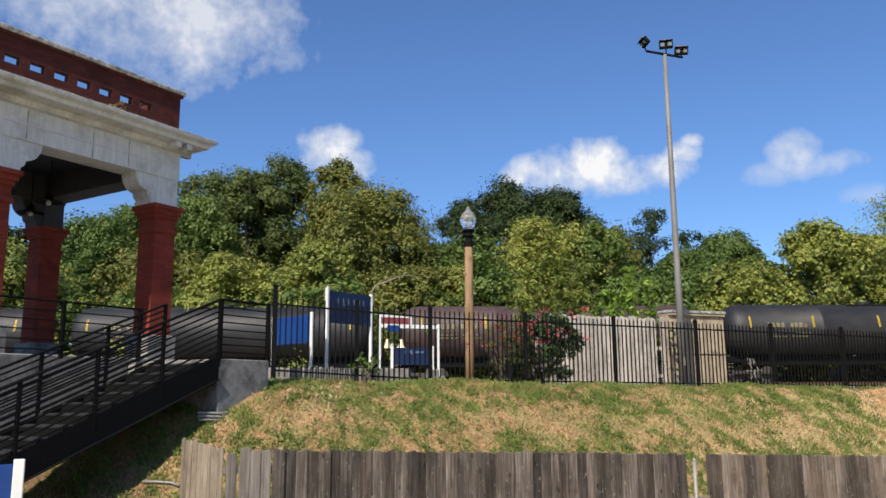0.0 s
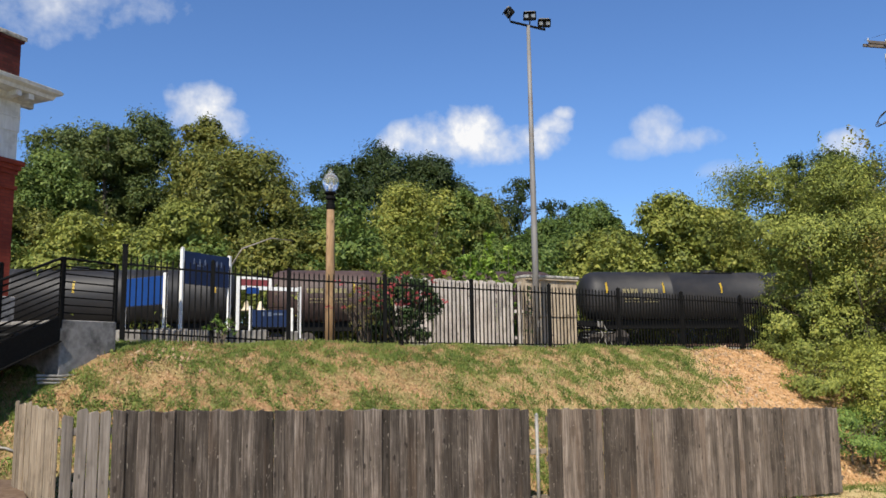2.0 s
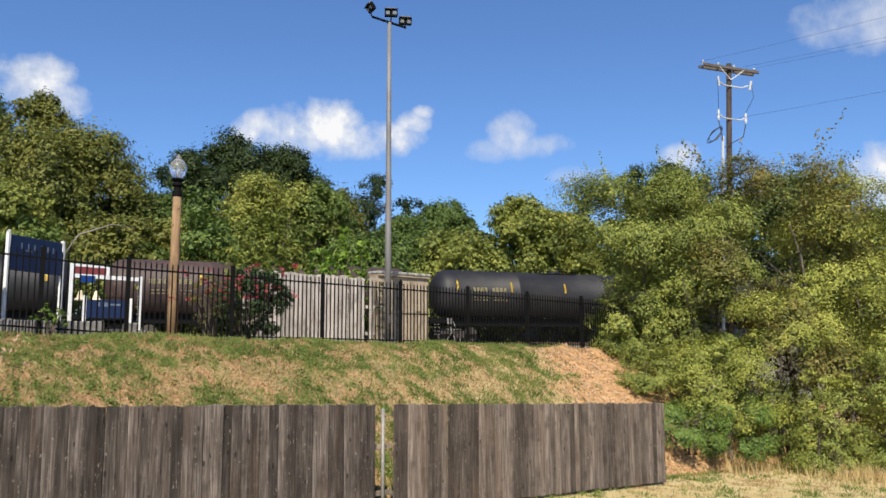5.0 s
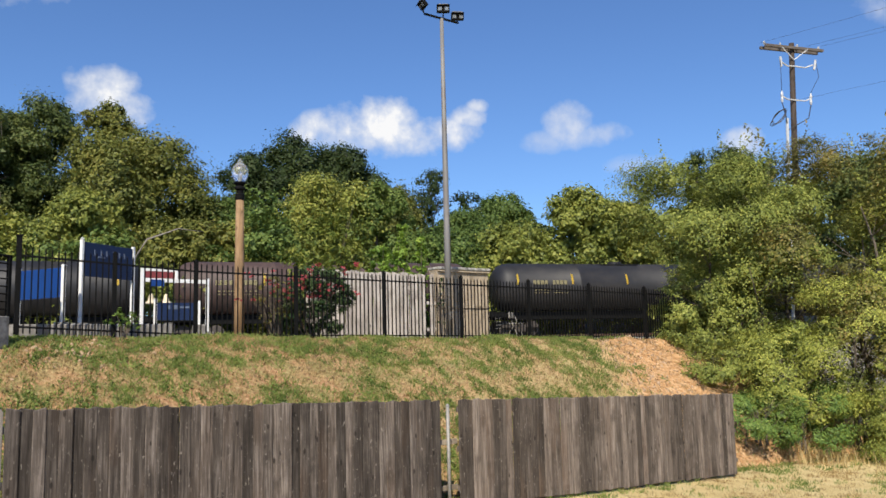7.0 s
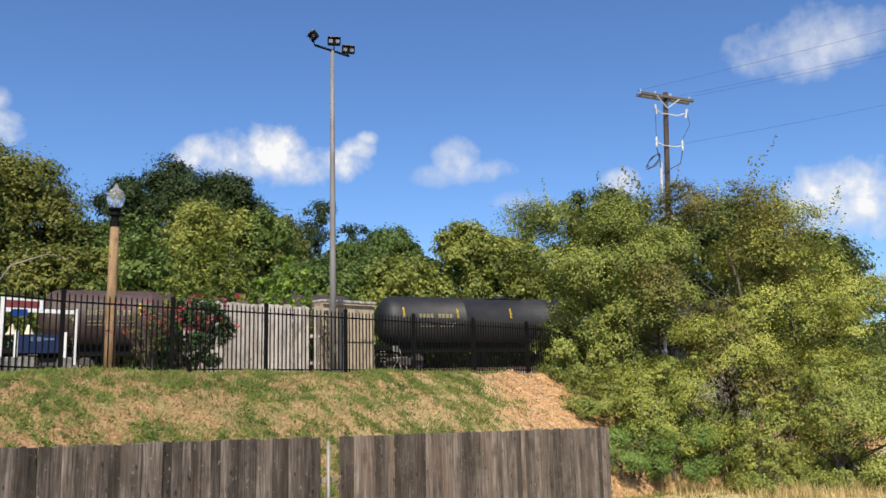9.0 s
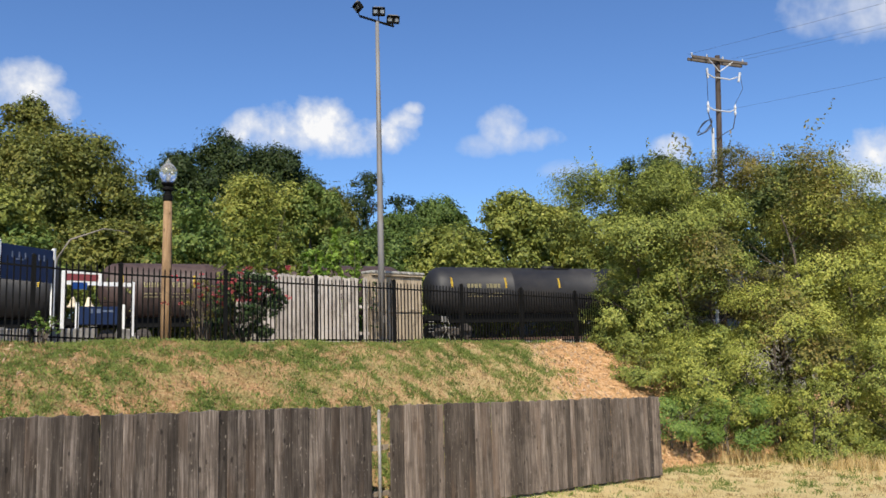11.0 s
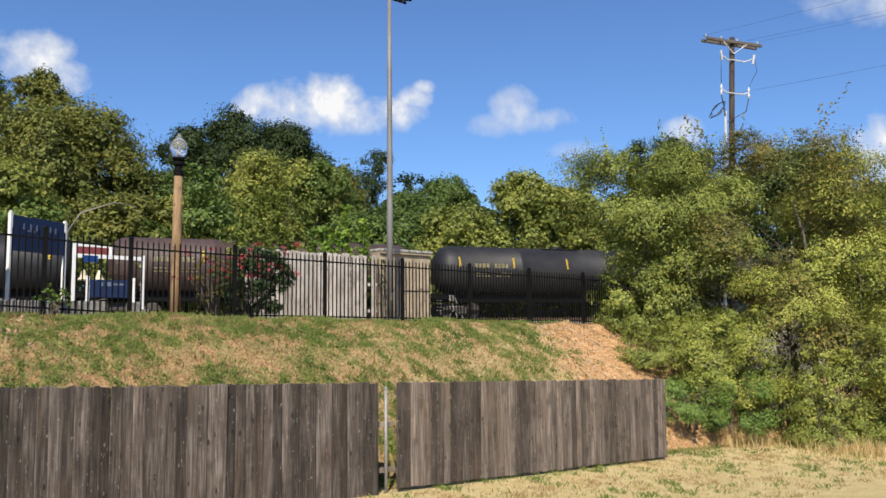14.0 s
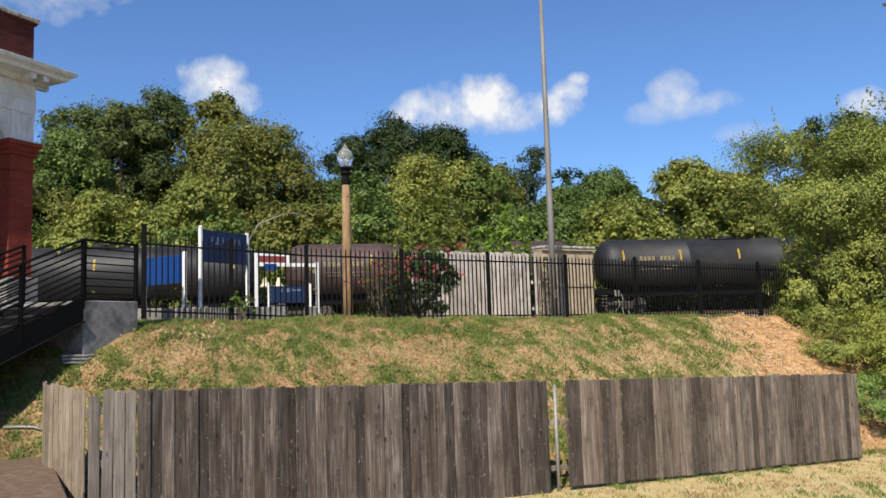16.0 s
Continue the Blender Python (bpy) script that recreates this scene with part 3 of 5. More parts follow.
def ground_z(x, y):
    xc = min(22.0, max(-6.0, x))
    lawn = 0.38 - 0.040 * xc + 0.78 * (1 - smooth01(0.0, 8.5, y))
    top = 3.17 - 0.016 * min(30.0, max(-5.0, x)) + 0.38 * smooth01(19, 44, y)
    a = (x - LANDING.x) * U.x + (y - LANDING.y) * U.y
    b = (x - LANDING.x) * V.x + (y - LANDING.y) * V.y
    left = smooth01(-5.0, 1.3, a)
    right = 1 - 0.75 * smooth01(21.6, 26.0, x) * (1 - smooth01(20, 30, y))
    t = min(1.0, max(0.0, (y - 11.5) / 4.9))
    rise = 1 - (1 - t) ** 1.45
    z = lawn + (top - lawn) * rise * left * right
    if b > 2.9 or y > 18:
        z = lawn + (top - lawn) * rise * max(left, smooth01(2.9, 4.0, b)) * right
    w = (x - 13.2) * 0.342 + (y - 45.0) * 0.94
    z += 2.6 * smooth01(4, 22, w)
    if 11.0 < y < 17.5:
        z += 0.10 * (noise.noise((x * 0.7, y * 0.7, 3.1))) * min(1, t * 4) + 0.035 * noise.noise((x * 2.6, y * 2.6, 7.7))
        cut = smooth01(5.2, 6.4, x - 0.68 * y) * min(1, t * 4)
        z += cut * (0.10 * noise.noise((x * 1.9, y * 1.1, 4.4)) + 0.06 * noise.noise((x * 4.6, y * 3.4, 9.2)))
    return z


def spaced(stops):
    """Coordinates from (start, end, count) runs."""
    out = []
    for a, b, n in stops:
        out += [a + (b - a) * i / n for i in range(n)]
    out.append(stops[-1][1])
    return out


def build_ground():
    xs = spaced([(-1200, -60, 8), (-60, -8, 20), (-8, 26, 240), (26, 80, 24), (80, 1200, 8)])
    ys = spaced([(-1200, -30, 6), (-30, 8, 24), (8, 18.2, 110), (18.2, 70, 36), (70, 1500, 8)])
    verts = [(x, y, ground_z(x, y)) for y in ys for x in xs]
    w = len(xs)
    faces = [(j * w + i, j * w + i + 1, (j + 1) * w + i + 1, (j + 1) * w + i) for j in range(len(ys) - 1) for i in range(w - 1)]
    me = bpy.data.meshes.new("ground")
    me.from_pydata(verts, [], faces)
    me.polygons.foreach_set("use_smooth", [True] * len(me.polygons))
    me.materials.append(M_GROUND)
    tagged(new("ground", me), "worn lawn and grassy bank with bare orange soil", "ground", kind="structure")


build_ground()


def build_grass(name, count, material, label, length, want, seed):
    rng = np.random.default_rng(seed)
    verts, faces = [], []
    made = 0
    tries = 0
    while made < count and tries < count * 12:
        tries += 1
        x, y = rng.uniform(-4, 28), rng.uniform(6.0, 16.6)
        big = 0.55 * noise.noise((x * 0.7, y * 0.8, 11.0)) + 0.7 * noise.noise((x * 2.1, y * 1.6, 5.0)) + 0.8 * noise.noise((x * 5.5, y * 4.5, 2.0)) + 0.18 * rng.normal()
        if not want(x, y, big):
            continue
        made += 1
        for _ in range(5):
            bx, by = x + rng.normal() * 0.06, y + rng.normal() * 0.06
            bz = ground_z(bx, by) - 0.01
            h = length * rng.uniform(0.5, 1.3)
            a, lean = rng.uniform(0, math.tau), rng.uniform(0.2, 0.9) * h
            c, s = math.cos(a), math.sin(a)
            w = 0.008
            k = len(verts)
            verts += [(bx - s * w, by + c * w, bz), (bx + s * w, by - c * w, bz), (bx + c * lean * 0.4, by + s * lean * 0.4, bz + h * 0.7), (bx + c * lean, by + s * lean, bz + h)]
            faces += [(k, k + 1, k + 2), (k, k + 2, k + 3)]
    me = bpy.data.meshes.new(name)
    me.from_pydata(verts, [], faces)
    me.materials.append(material)
    tagged(new(name, me), label, "grass", kind="stuff")


build_grass("green_grass", 19000, L_GRASS, "tufts of green grass on the bank and lawn", 0.085,
            lambda x, y, b: b > (0.06 if y > 11.2 else 0.62) and not (x - 0.68 * y > 5.6 + 2.5 * b and y > 11.4) or (abs(x - 0.68 * y - 4.7) < 1.1 and 11.8 < y < 14.5 and b > -0.1), 3)
def build_clover():
    rng = np.random.default_rng(9)
    cs, ns, ss = [], [], []
    tries = 0
    while len(cs) < 21000 and tries < 300000:
        tries += 1
        x, y = rng.uniform(-3, 21), rng.uniform(11.3, 16.7)
        b = 0.55 * noise.noise((x * 0.7, y * 0.8, 11.0)) + 0.7 * noise.noise((x * 2.1, y * 1.6, 5.0)) + 0.8 * noise.noise((x * 5.5, y * 4.5, 2.0)) + 0.2 * rng.normal()
        if b < 0.28 or (x - 0.68 * y > 5.8 and b < 0.75):
            continue
        cs.append((x, y, ground_z(x, y) + rng.uniform(0.005, 0.05)))
        ns.append((rng.normal() * 0.5, rng.normal() * 0.5 - 0.2, 1.0))
        ss.append(rng.uniform(0.03, 0.075))
    me = leaf_mesh("clover", np.array(cs), np.array(ns), np.array(ss), L_GRASS, rng, 0.8)
    tagged(new("clover", me), "patches of low green clover and weeds", "weeds", kind="stuff")


build_clover()


def build_litter():
    rng = np.random.default_rng(15)
    n = 17000
    xs, ys = rng.uniform(-3, 22, n), rng.uniform(11.2, 16.8, n)
    cs = np.array([(x, y, ground_z(x, y) + rng.uniform(0.004, 0.03)) for x, y in zip(xs, ys)])
    ns = rng.normal(size=(n, 3)) * 0.5 + np.array((0, -0.2, 1.0))
    me = leaf_mesh("leaf_litter", cs, ns, rng.uniform(0.025, 0.075, n), M_LITTER, rng, 0.6)
    tagged(new("leaf_litter", me), "dry brown fallen leaves scattered over the bank", "leaves", kind="stuff")


M_LITTER = leaf_material("dry_fallen_leaves", (0.10, 0.055, 0.028), (0.27, 0.16, 0.08), (0.50, 0.35, 0.19), 0.1, 1.5)
build_litter()
build_grass("dry_grass", 15000, L_STRAW_DIM, "short dry straw-coloured grass on the bank", 0.06, lambda x, y, b: b < (0.15 if y > 11.2 else -0.3) and not (x - 0.68 * y > 5.8 and y > 11.6 and b > -0.35), 4)


def build_stones():
    rng = np.random.default_rng(77)
    bm = bmesh.new()
    for k in range(620):
        if k % 4 == 0:
            x, y = rng.normal(2.6, 0.9), rng.normal(15.6, 0.5)
        else:
            y = rng.uniform(12.0, 16.3)
            x = 7.4 + 0.68 * y + rng.normal() * 0.9
        r = rng.uniform(0.010, 0.045) ** 1.0 * (0.6 + 0.8 * rng.random())
        m = Matrix.LocRotScale((x, y, ground_z(x, y) + r * 0.2), Euler(rng.random(3) * 6), (r * rng.uniform(0.8, 1.8), r, r * rng.uniform(0.5, 0.9)))
        bmesh.ops.create_icosphere(bm, subdivisions=1, radius=1.0, matrix=m)
    tagged(part("stones", bm, M_STONE, None), "small pale stones scattered on the bare soil", "stones", kind="stuff")


M_STONE = surface("pale_field_stone", (0.28, 0.18, 0.10), (0.50, 0.36, 0.23), 20, 0.9, 0.0, 0.3)
build_stones()


# ---- depot canopy ----
def depot():
    d = thing("depot_canopy", Matrix.Translation((DEPOT.x, DEPOT.y, 0.09)) @ pose(0, 0, 0, 0, 0, UANG),
              "red brick and white depot canopy with pierced parapet", "building")
    floor_z, cap_z, beam_z, frieze_z, par_z = 3.5, 6.92, 7.55, 8.30, 8.72
    part("podium", boxed(-14, 0.55, -0.8, 7.5, 0.2, floor_z, 0.02), M_CONC, d, "stained concrete podium")
    # brick piers with stepped caps
    for y in (0.0, 4.3):
        for x in (0.0, -3.75, -7.5):
            pier = part("pier", boxed(x - 0.56, x - 0.02, y + 0.02, y + 0.56, floor_z, cap_z - 0.3), M_BRICK, d)
            cap = bmesh.new()
            box(cap, x - 0.60, x + 0.02, y - 0.02, y + 0.60, cap_z - 0.62, cap_z - 0.54)
            box(cap, x - 0.60, x + 0.02, y - 0.02, y + 0.60, cap_z - 0.30, cap_z - 0.20)
            box(cap, x - 0.64, x + 0.06, y - 0.06, y + 0.64, cap_z - 0.20, cap_z - 0.10)
            box(cap, x - 0.69, x + 0.11, y - 0.11, y + 0.69, cap_z - 0.10, cap_z, 0.01)
            part("capital", cap, M_BRICK, pier)
            base = boxed(x - 0.66, x + 0.08, y - 0.08, y + 0.66, floor_z, floor_z + 0.55, 0.02)
            part("plinth", base, M_CONC, pier, "pale concrete plinth")
            post = boxed(x - 0.56, x - 0.02, y + 0.02, y + 0.56, cap_z, beam_z + 0.02)
            # rear blocks and brackets: shade-dark copy of the white stucco
            part("post_block", post, M_STUCCO if y == 0.0 else M_CANOPY_SHADE, pier, "painted block, darkened with shade on the rear piers")
            # curved brackets
            for sx in ((-1,) if x == 0 else (1, -1)):
                x0 = x - 0.56 if sx < 0 else x - 0.02
                o = [(x0, cap_z), (x0 + sx * 0.13, cap_z), (x0 + sx * 0.15, cap_z + 0.10), (x0 + sx * 0.22, cap_z + 0.16), (x0 + sx * 0.24, cap_z + 0.26)]
                o += [(x0 + sx * (0.24 + 0.30 * math.sin(k * math.pi / 12)), cap_z + 0.26 + 0.37 * (1 - math.cos(k * math.pi / 12))) for k in range(1, 7)]
                o += [(x0, beam_z + 0.01)]
                br = prism(bmesh.new(), o, y + 0.04, y + 0.54)
                bmesh.ops.recalc_face_normals(br, faces=br.faces[:])
                part("bracket", br, M_STUCCO if y == 0.0 else M_CANOPY_SHADE, d)
    for y in (0.0, 4.3):
        fr = bmesh.new()
        box(fr, -14, 0.0, y, y + 0.58, beam_z, frieze_z)
        # the rear beam has the canopy shade in its colour too
        part("frieze_beam", fr, M_STUCCO if y == 0.0 else M_CANOPY_SHADE, d)
        if y == 0.0:
            for gx in (-1.35, -2.2, -3.6, -5.0, -6.4):
                part("joint_strip", boxed(gx, gx + 0.018, -0.006, 0.0, beam_z + 0.02, frieze_z - 0.13), M_COPING, d, "stained joint in the white frieze")
            groove = boxed(-14, 0.012, -0.014, 0.0, beam_z + 0.30, beam_z + 0.33)
            part("frieze_fillet", groove, M_STUCCO, d)
    for x in (-0.58, -4.33, -8.08):
        # cross beams and soffit, coloured dark for the shade under the roof
        part("cross_beam", boxed(x, x + 0.56, 0.58, 4.3, beam_z + 0.05, frieze_z), M_CANOPY_SHADE, d)
    part("soffit", boxed(-14, -0.0, 0.58, 4.3, frieze_z - 0.10, frieze_z - 0.02), M_CANOPY_SHADE, d, "boarded soffit darkened with canopy shade")
    # cornice: a moulded ring
    prof = [(0.0, frieze_z - 0.12), (0.10, frieze_z - 0.10), (0.14, frieze_z), (0.44, frieze_z + 0.03), (0.47, frieze_z + 0.10), (0.57, frieze_z + 0.15), (0.59, frieze_z + 0.21), (0.05, par_z), (0.0, par_z)]
    cor = bmesh.new()
    loops = []
    for o, z in prof:
        loops.append([cor.verts.new(p) for p in ((-14, -o, z), (o, -o, z), (o, 4.88 + o, z), (-14, 4.88 + o, z))])
    for a, b in zip(loops, loops[1:]):
        for k in range(3):
            cor.faces.new((a[k], a[k + 1], b[k + 1], b[k]))
    bmesh.ops.recalc_face_normals(cor, faces=cor.faces[:])
    part("cornice", cor, M_STUCCO, d, "weathered white moulded cornice")
    part("cornice_ledge", boxed(-14, 0.55, -0.56, -0.38, frieze_z + 0.212, frieze_z + 0.245, 0.01), M_COPING, d, "lichened top edge of the cornice")
    part("cornice_ledge", boxed(0.38, 0.56, -0.378, 5.2, frieze_z + 0.212, frieze_z + 0.245, 0.01), M_COPING, d, "lichened top edge of the cornice")
    part("roof_deck", boxed(-14, -0.02, 0.02, 4.86, frieze_z - 0.01, par_z - 0.02), M_COPING, d)
    for x in (-0.45, -0.15):
        part("modillion", boxed(x, x + 0.14, -0.42, -0.012, frieze_z - 0.10, frieze_z + 0.02, 0.008), M_STUCCO, d)
    part("modillion", boxed(0.012, 0.42, 0.12, 0.26, frieze_z - 0.10, frieze_z + 0.02, 0.008), M_STUCCO, d)
    # pierced brick parapet: courses below and above a row of openings
    lo, hi, topz = par_z + 0.25, par_z + 0.42, 9.52
    for y0, y1 in ((0.03, 0.17), (4.72, 4.86)):
        wall = bmesh.new()
        box(wall, -14, -0.05, y0, y1, par_z - 0.02, lo)
        box(wall, -14, -0.05, y0, y1, hi, topz)
        box(wall, -0.82, -0.05, y0, y1, lo, hi)
        x = -0.82
        while x > -13.2:
            box(wall, x - 0.50, x - 0.30, y0, y1, lo, hi)
            x -= 0.50
        part("parapet_wall", wall, M_BRICK_DARK, d, "dark weathered brick parapet with openings")
        part("coping", boxed(-14, 0.06, y0 - 0.07, y1 + 0.07, topz + 0.06, topz + 0.16, 0.02), M_COPING, d, "pale lichened stone coping")
        part("string_course", boxed(-14, 0.0, y0 - 0.04, y1 + 0.04, topz, topz + 0.06), M_BRICK_DARK, d)
    part("parapet_wall", boxed(-0.22, -0.05, 0.17, 4.72, par_z - 0.02, topz), M_BRICK_DARK, d)
    part("coping", boxed(-0.29, 0.06, 0.25, 4.64, topz + 0.06, topz + 0.158, 0.02), M_COPING, d)
    # unseen block assumed beyond the open bay, added to keep sun off it
    part("main_wall", boxed(-14, -6.2, 0.7, 4.2, floor_z, frieze_z - 0.12), M_BRICK_DARK, d, "unseen brick wall block that keeps sun off the canopy bay")
    return d


depot()


def pendant(x, y):
    p = DEPOT + U * x + V * y
    t = thing("pendant_lamp", Matrix.Translation((p.x, p.y, 7.44)), "dark enamel pendant lamp hanging under the canopy", "lamp", "canopy lamps")
    part("stem", tube(bmesh.new(), [(0, 0, 0.0), (0, 0, 0.84)], 0.015, 6), M_IRON, t)
    part("shade", lathe(bmesh.new(), [(0.05, 0.06), (0.08, 0.0), (0.10, -0.08), (0.30, -0.14), (0.31, -0.16), (0.10, -0.12)], 20), M_IRON, t)
    part("bulb", lathe(bmesh.new(), [(0.03, -0.12), (0.06, -0.17), (0.05, -0.22), (0.01, -0.24)], 12), M_LED, t, "pale glass bulb")


for px, py in ((-2.6, 2.5), (-1.3, 2.9), (-5.5, 2.5), (-0.9, 4.3)):
    pendant(px, py)


# ---- stairs ----
def stairs():
    z0, run, rise, n, width = 3.5, 0.40, 0.166, 14, 1.5
    m = Matrix.Translation((LANDING.x, LANDING.y, 0)) @ pose(0, 0, 0, 0, 0, UANG)
    block = thing("landing", m, "grey concrete stair landing with dark damp stains", "landing", kind="structure")
    part("landing_block", boxed(0.0, 1.25, 0.0, 2.55, 1.2, z0, 0.015), M_CONC, block)
    for k in range(3):
        part("pipe", tube(bmesh.new(), [(-0.35, 0.06 + 0.02 * k, 2.44 + 0.06 * k), (0.02, -0.06, 2.42 + 0.06 * k), (1.15, -0.06, 2.48 + 0.06 * k)], 0.022, 8), M_GALV, block, "pale steel pipe along the footing")
    st = thing("steel_stairs", m, "black steel staircase with tube railings", "stairs")
    length, drop = n * run, n * rise
    for y in (0.0, width):
        s = prism(bmesh.new(), [(0, z0 + 0.06), (0, z0 - 0.36), (-length, z0 - drop - 0.36), (-length, z0 - drop + 0.06)], y, y + 0.05)
        bmesh.ops.recalc_face_normals(s, faces=s.faces[:])
        part("stringer", s, M_IRON, st)
        flange = prism(bmesh.new(), [(0, z0 - 0.36), (0, z0 - 0.38), (-length, z0 - drop - 0.38), (-length, z0 - drop - 0.36)], y - 0.05, y + 0.05)
        bmesh.ops.recalc_face_normals(flange, faces=flange.faces[:])
        part("flange", flange, M_IRON, st)
    for i in range(n):
        x, z = -i * run, z0 - (i + 0.5) * rise
        part("tread", boxed(x - run, x + 0.03, 0.05, width, z - 0.035, z, 0.005), M_TREAD, st, "worn dark grey tread")
        # closed plate added behind each tread so the stairs cast a solid shadow
        part("riser", boxed(x - run - 0.004, x - run + 0.008, 0.05, width, z - rise - 0.03, z - 0.0345), M_IRON, st)
    for y in (0.02, width + 0.02):
        for k in range(10):
            h = 0.12 + k * 0.105
            r = 0.026 if k == 9 else 0.016
            rail = tube(bmesh.new(), [(0.0, y, z0 + h), (-length, y, z0 - drop + h)], r, 6)
            part("rail", rail, M_IRON, st)
        for i in range(0, n + 1, 3):
            x, z = -i * run, z0 - i * rise
            part("post", boxed(x - 0.025, x + 0.025, y - 0.025, y + 0.025, z - 0.15, z + 1.07), M_IRON, st)
    # landing rails along the front edge, to the fence
    g = thing("landing_railing", m @ Matrix.Translation((0, 0.03, z0)), "black steel railing along the concrete landing", "railing")
    for k in range(8):
        part("rail", tube(bmesh.new(), [(0, 0, 0.12 + k * 0.135), (1.25, 0, 0.12 + k * 0.135)], 0.024 if k == 7 else 0.014, 6), M_IRON, g)
    for x in (0.03, 1.22):
        part("post", boxed(x - 0.03, x + 0.03, -0.03, 0.03, 0, 1.08), M_IRON, g)
    # rail from the landing back to the depot
    g = thing("platform_railing", m @ Matrix.Translation((-0.1, 1.62, z0)), "black steel railing beside the depot platform", "railing")
    for k in range(6):
        part("rail", tube(bmesh.new(), [(-6.5, 0.5, 0.15 + k * 0.17), (0.0, 0.5, 0.15 + k * 0.17)], 0.022 if k == 5 else 0.013, 6), M_IRON, g)
    for i in range(5):
        part("post", boxed(-i * 1.6 - 0.03, -i * 1.6 + 0.03, 0.47, 0.53, 0, 1.03), M_IRON, g)


M_TREAD = surface("worn_steel_tread", (0.010, 0.010, 0.011), (0.028, 0.028, 0.028), 10, 0.7, 0.1, 0.3)
stairs()


# ---- steel picket fence ----
FENCE_Y = 16.69
FENCE_X = (2.03, 3.78, 5.45, 7.80, 10.20, 12.62, 15.04, 17.5, 20.04, 22.5, 24.9)


def fence_base(x):
    return 3.10 - 0.0138 * (x - 5.45) if x > 5.45 else 3.10 + 0.055 * (5.45 - x)


def iron_fence():
    f = thing("steel_fence", Matrix.Translation((0, FENCE_Y, 0)), "black steel picket fence along the top of the bank", "fence")
    me_post = boxed(-0.038, 0.038, -0.038, 0.038, -0.3, 1.62)
    box(me_post, -0.042, 0.042, -0.042, 0.042, 1.62, 1.645)
    lathe(me_post, [(0.04, 1.645), (0.028, 1.67), (0.0005, 1.685)], 4)
    tall = boxed(-0.045, 0.045, -0.045, 0.045, -0.4, 1.78)
    box(tall, -0.056, 0.056, -0.056, 0.056, 1.78, 1.82)
    picket = boxed(-0.012, 0.012, -0.012, 0.012, -0.06, 1.56)
    lathe(picket, [(0.012, 1.56), (0.008, 1.585), (0.0005, 1.60)], 4)
    first = {}
    for i, x in enumerate(FENCE_X):
        key = "tall" if i == 0 else "post"
        if key not in first:
            ob = part("post", tall if i == 0 else me_post, M_IRON, f)
            first[key] = ob.data
        else:
            ob = part("post", first[key], M_IRON, f)
        ob.location = (x, 0, fence_base(x))
    for a, b in zip(FENCE_X, FENCE_X[1:]):
        for h in (0.06, 1.42):
            r = bmesh.new()
            pa, pb = Vector((a + 0.03, 0, fence_base(a) + h)), Vector((b - 0.03, 0, fence_base(b) + h))
            mid = (pa + pb) / 2
            d = pb - pa
            mat = Matrix.Translation(mid) @ Matrix.Rotation(-math.atan2(d.z, d.x), 4, "Y")
            box(r, -d.length / 2, d.length / 2, -0.018, 0.018, -0.018, 0.018, 0, mat)
            part("rail", r, M_IRON, f)
        n = max(4, round((b - a) / 0.116))
        for k in range(1, n):
            x = a + (b - a) * k / n
            if "picket" not in first:
                ob = part("picket", picket, M_IRON, f)
                first["picket"] = ob.data
            else:
                ob = part("picket", first["picket"], M_IRON, f)
            ob.location = (x, 0, fence_base(x))


iron_fence()


# ---- signs behind the fence ----
def panel_sign(name, a, b, z_ground, z_post, z0, z1, material, label, bars, post_r=0.036, group=""):
    a, b = Vector(a), Vector(b)
    d = b - a
    w = d.length
    t = thing(name, Matrix.Translation((a.x, a.y, z_ground)) @ pose(0, 0, 0, 0, 0, math.degrees(math.atan2(d.y, d.x))), label, "sign", group)
    h, p0, p1 = z_post - z_ground, z0 - z_ground, z1 - z_ground
    for x in (0.0, w):
        post = part("post", boxed(x - post_r, x + post_r, -post_r, post_r, 0.0, h, 0.008), M_WHITEMETAL, t, "white square post")
        cap = lathe(bmesh.new(), [(post_r * 1.5, h), (post_r * 1.5, h + 0.02), (0.001, h + 0.05)], 4)
        part("post_cap", cap, M_WHITEMETAL, post)
        part("footing", boxed(x - 0.13, x + 0.13, -0.13, 0.13, -0.3, 0.35, 0.02), M_CONC, post, "rough concrete footing")
    board = part("board", boxed(post_r + 0.004, w - post_r - 0.004, -0.025, 0.025, p0, p1, 0.006), material, t)
    for x, z, bw, bh in bars:
        part("lettering", boxed(x * w - bw / 2, x * w + bw / 2, -0.031, -0.0255, p0 + z * (p1 - p0) - bh / 2, p0 + z * (p1 - p0) + bh / 2), M_SIGNTEXT, board, "worn pale lettering bar")
    return t


panel_sign("station_sign", (3.44, 18.07), (4.74, 18.95), 3.12, 5.27, 4.48, 5.22, M_NAVY, "navy enamel sign on two white posts",
           [(x, 0.72, 0.035, 0.13) for x in (0.22, 0.34, 0.45, 0.58, 0.7, 0.8)] + [(0.35, 0.6, 0.2, 0.03)])
panel_sign("information_sign", (2.36, 18.80), (3.0, 17.6), 3.12, 4.66, 3.98, 4.60, M_BLUE, "bright blue information panel between white posts", [])
panel_sign("low_sign", (5.05, 18.2), (6.02, 18.1), 3.08, 3.98, 3.53, 3.93, M_NAVY, "small navy blue sign on low white posts", [(0.3, 0.75, 0.05, 0.09), (0.45, 0.75, 0.08, 0.09), (0.66, 0.75, 0.22, 0.04)], 0.035)


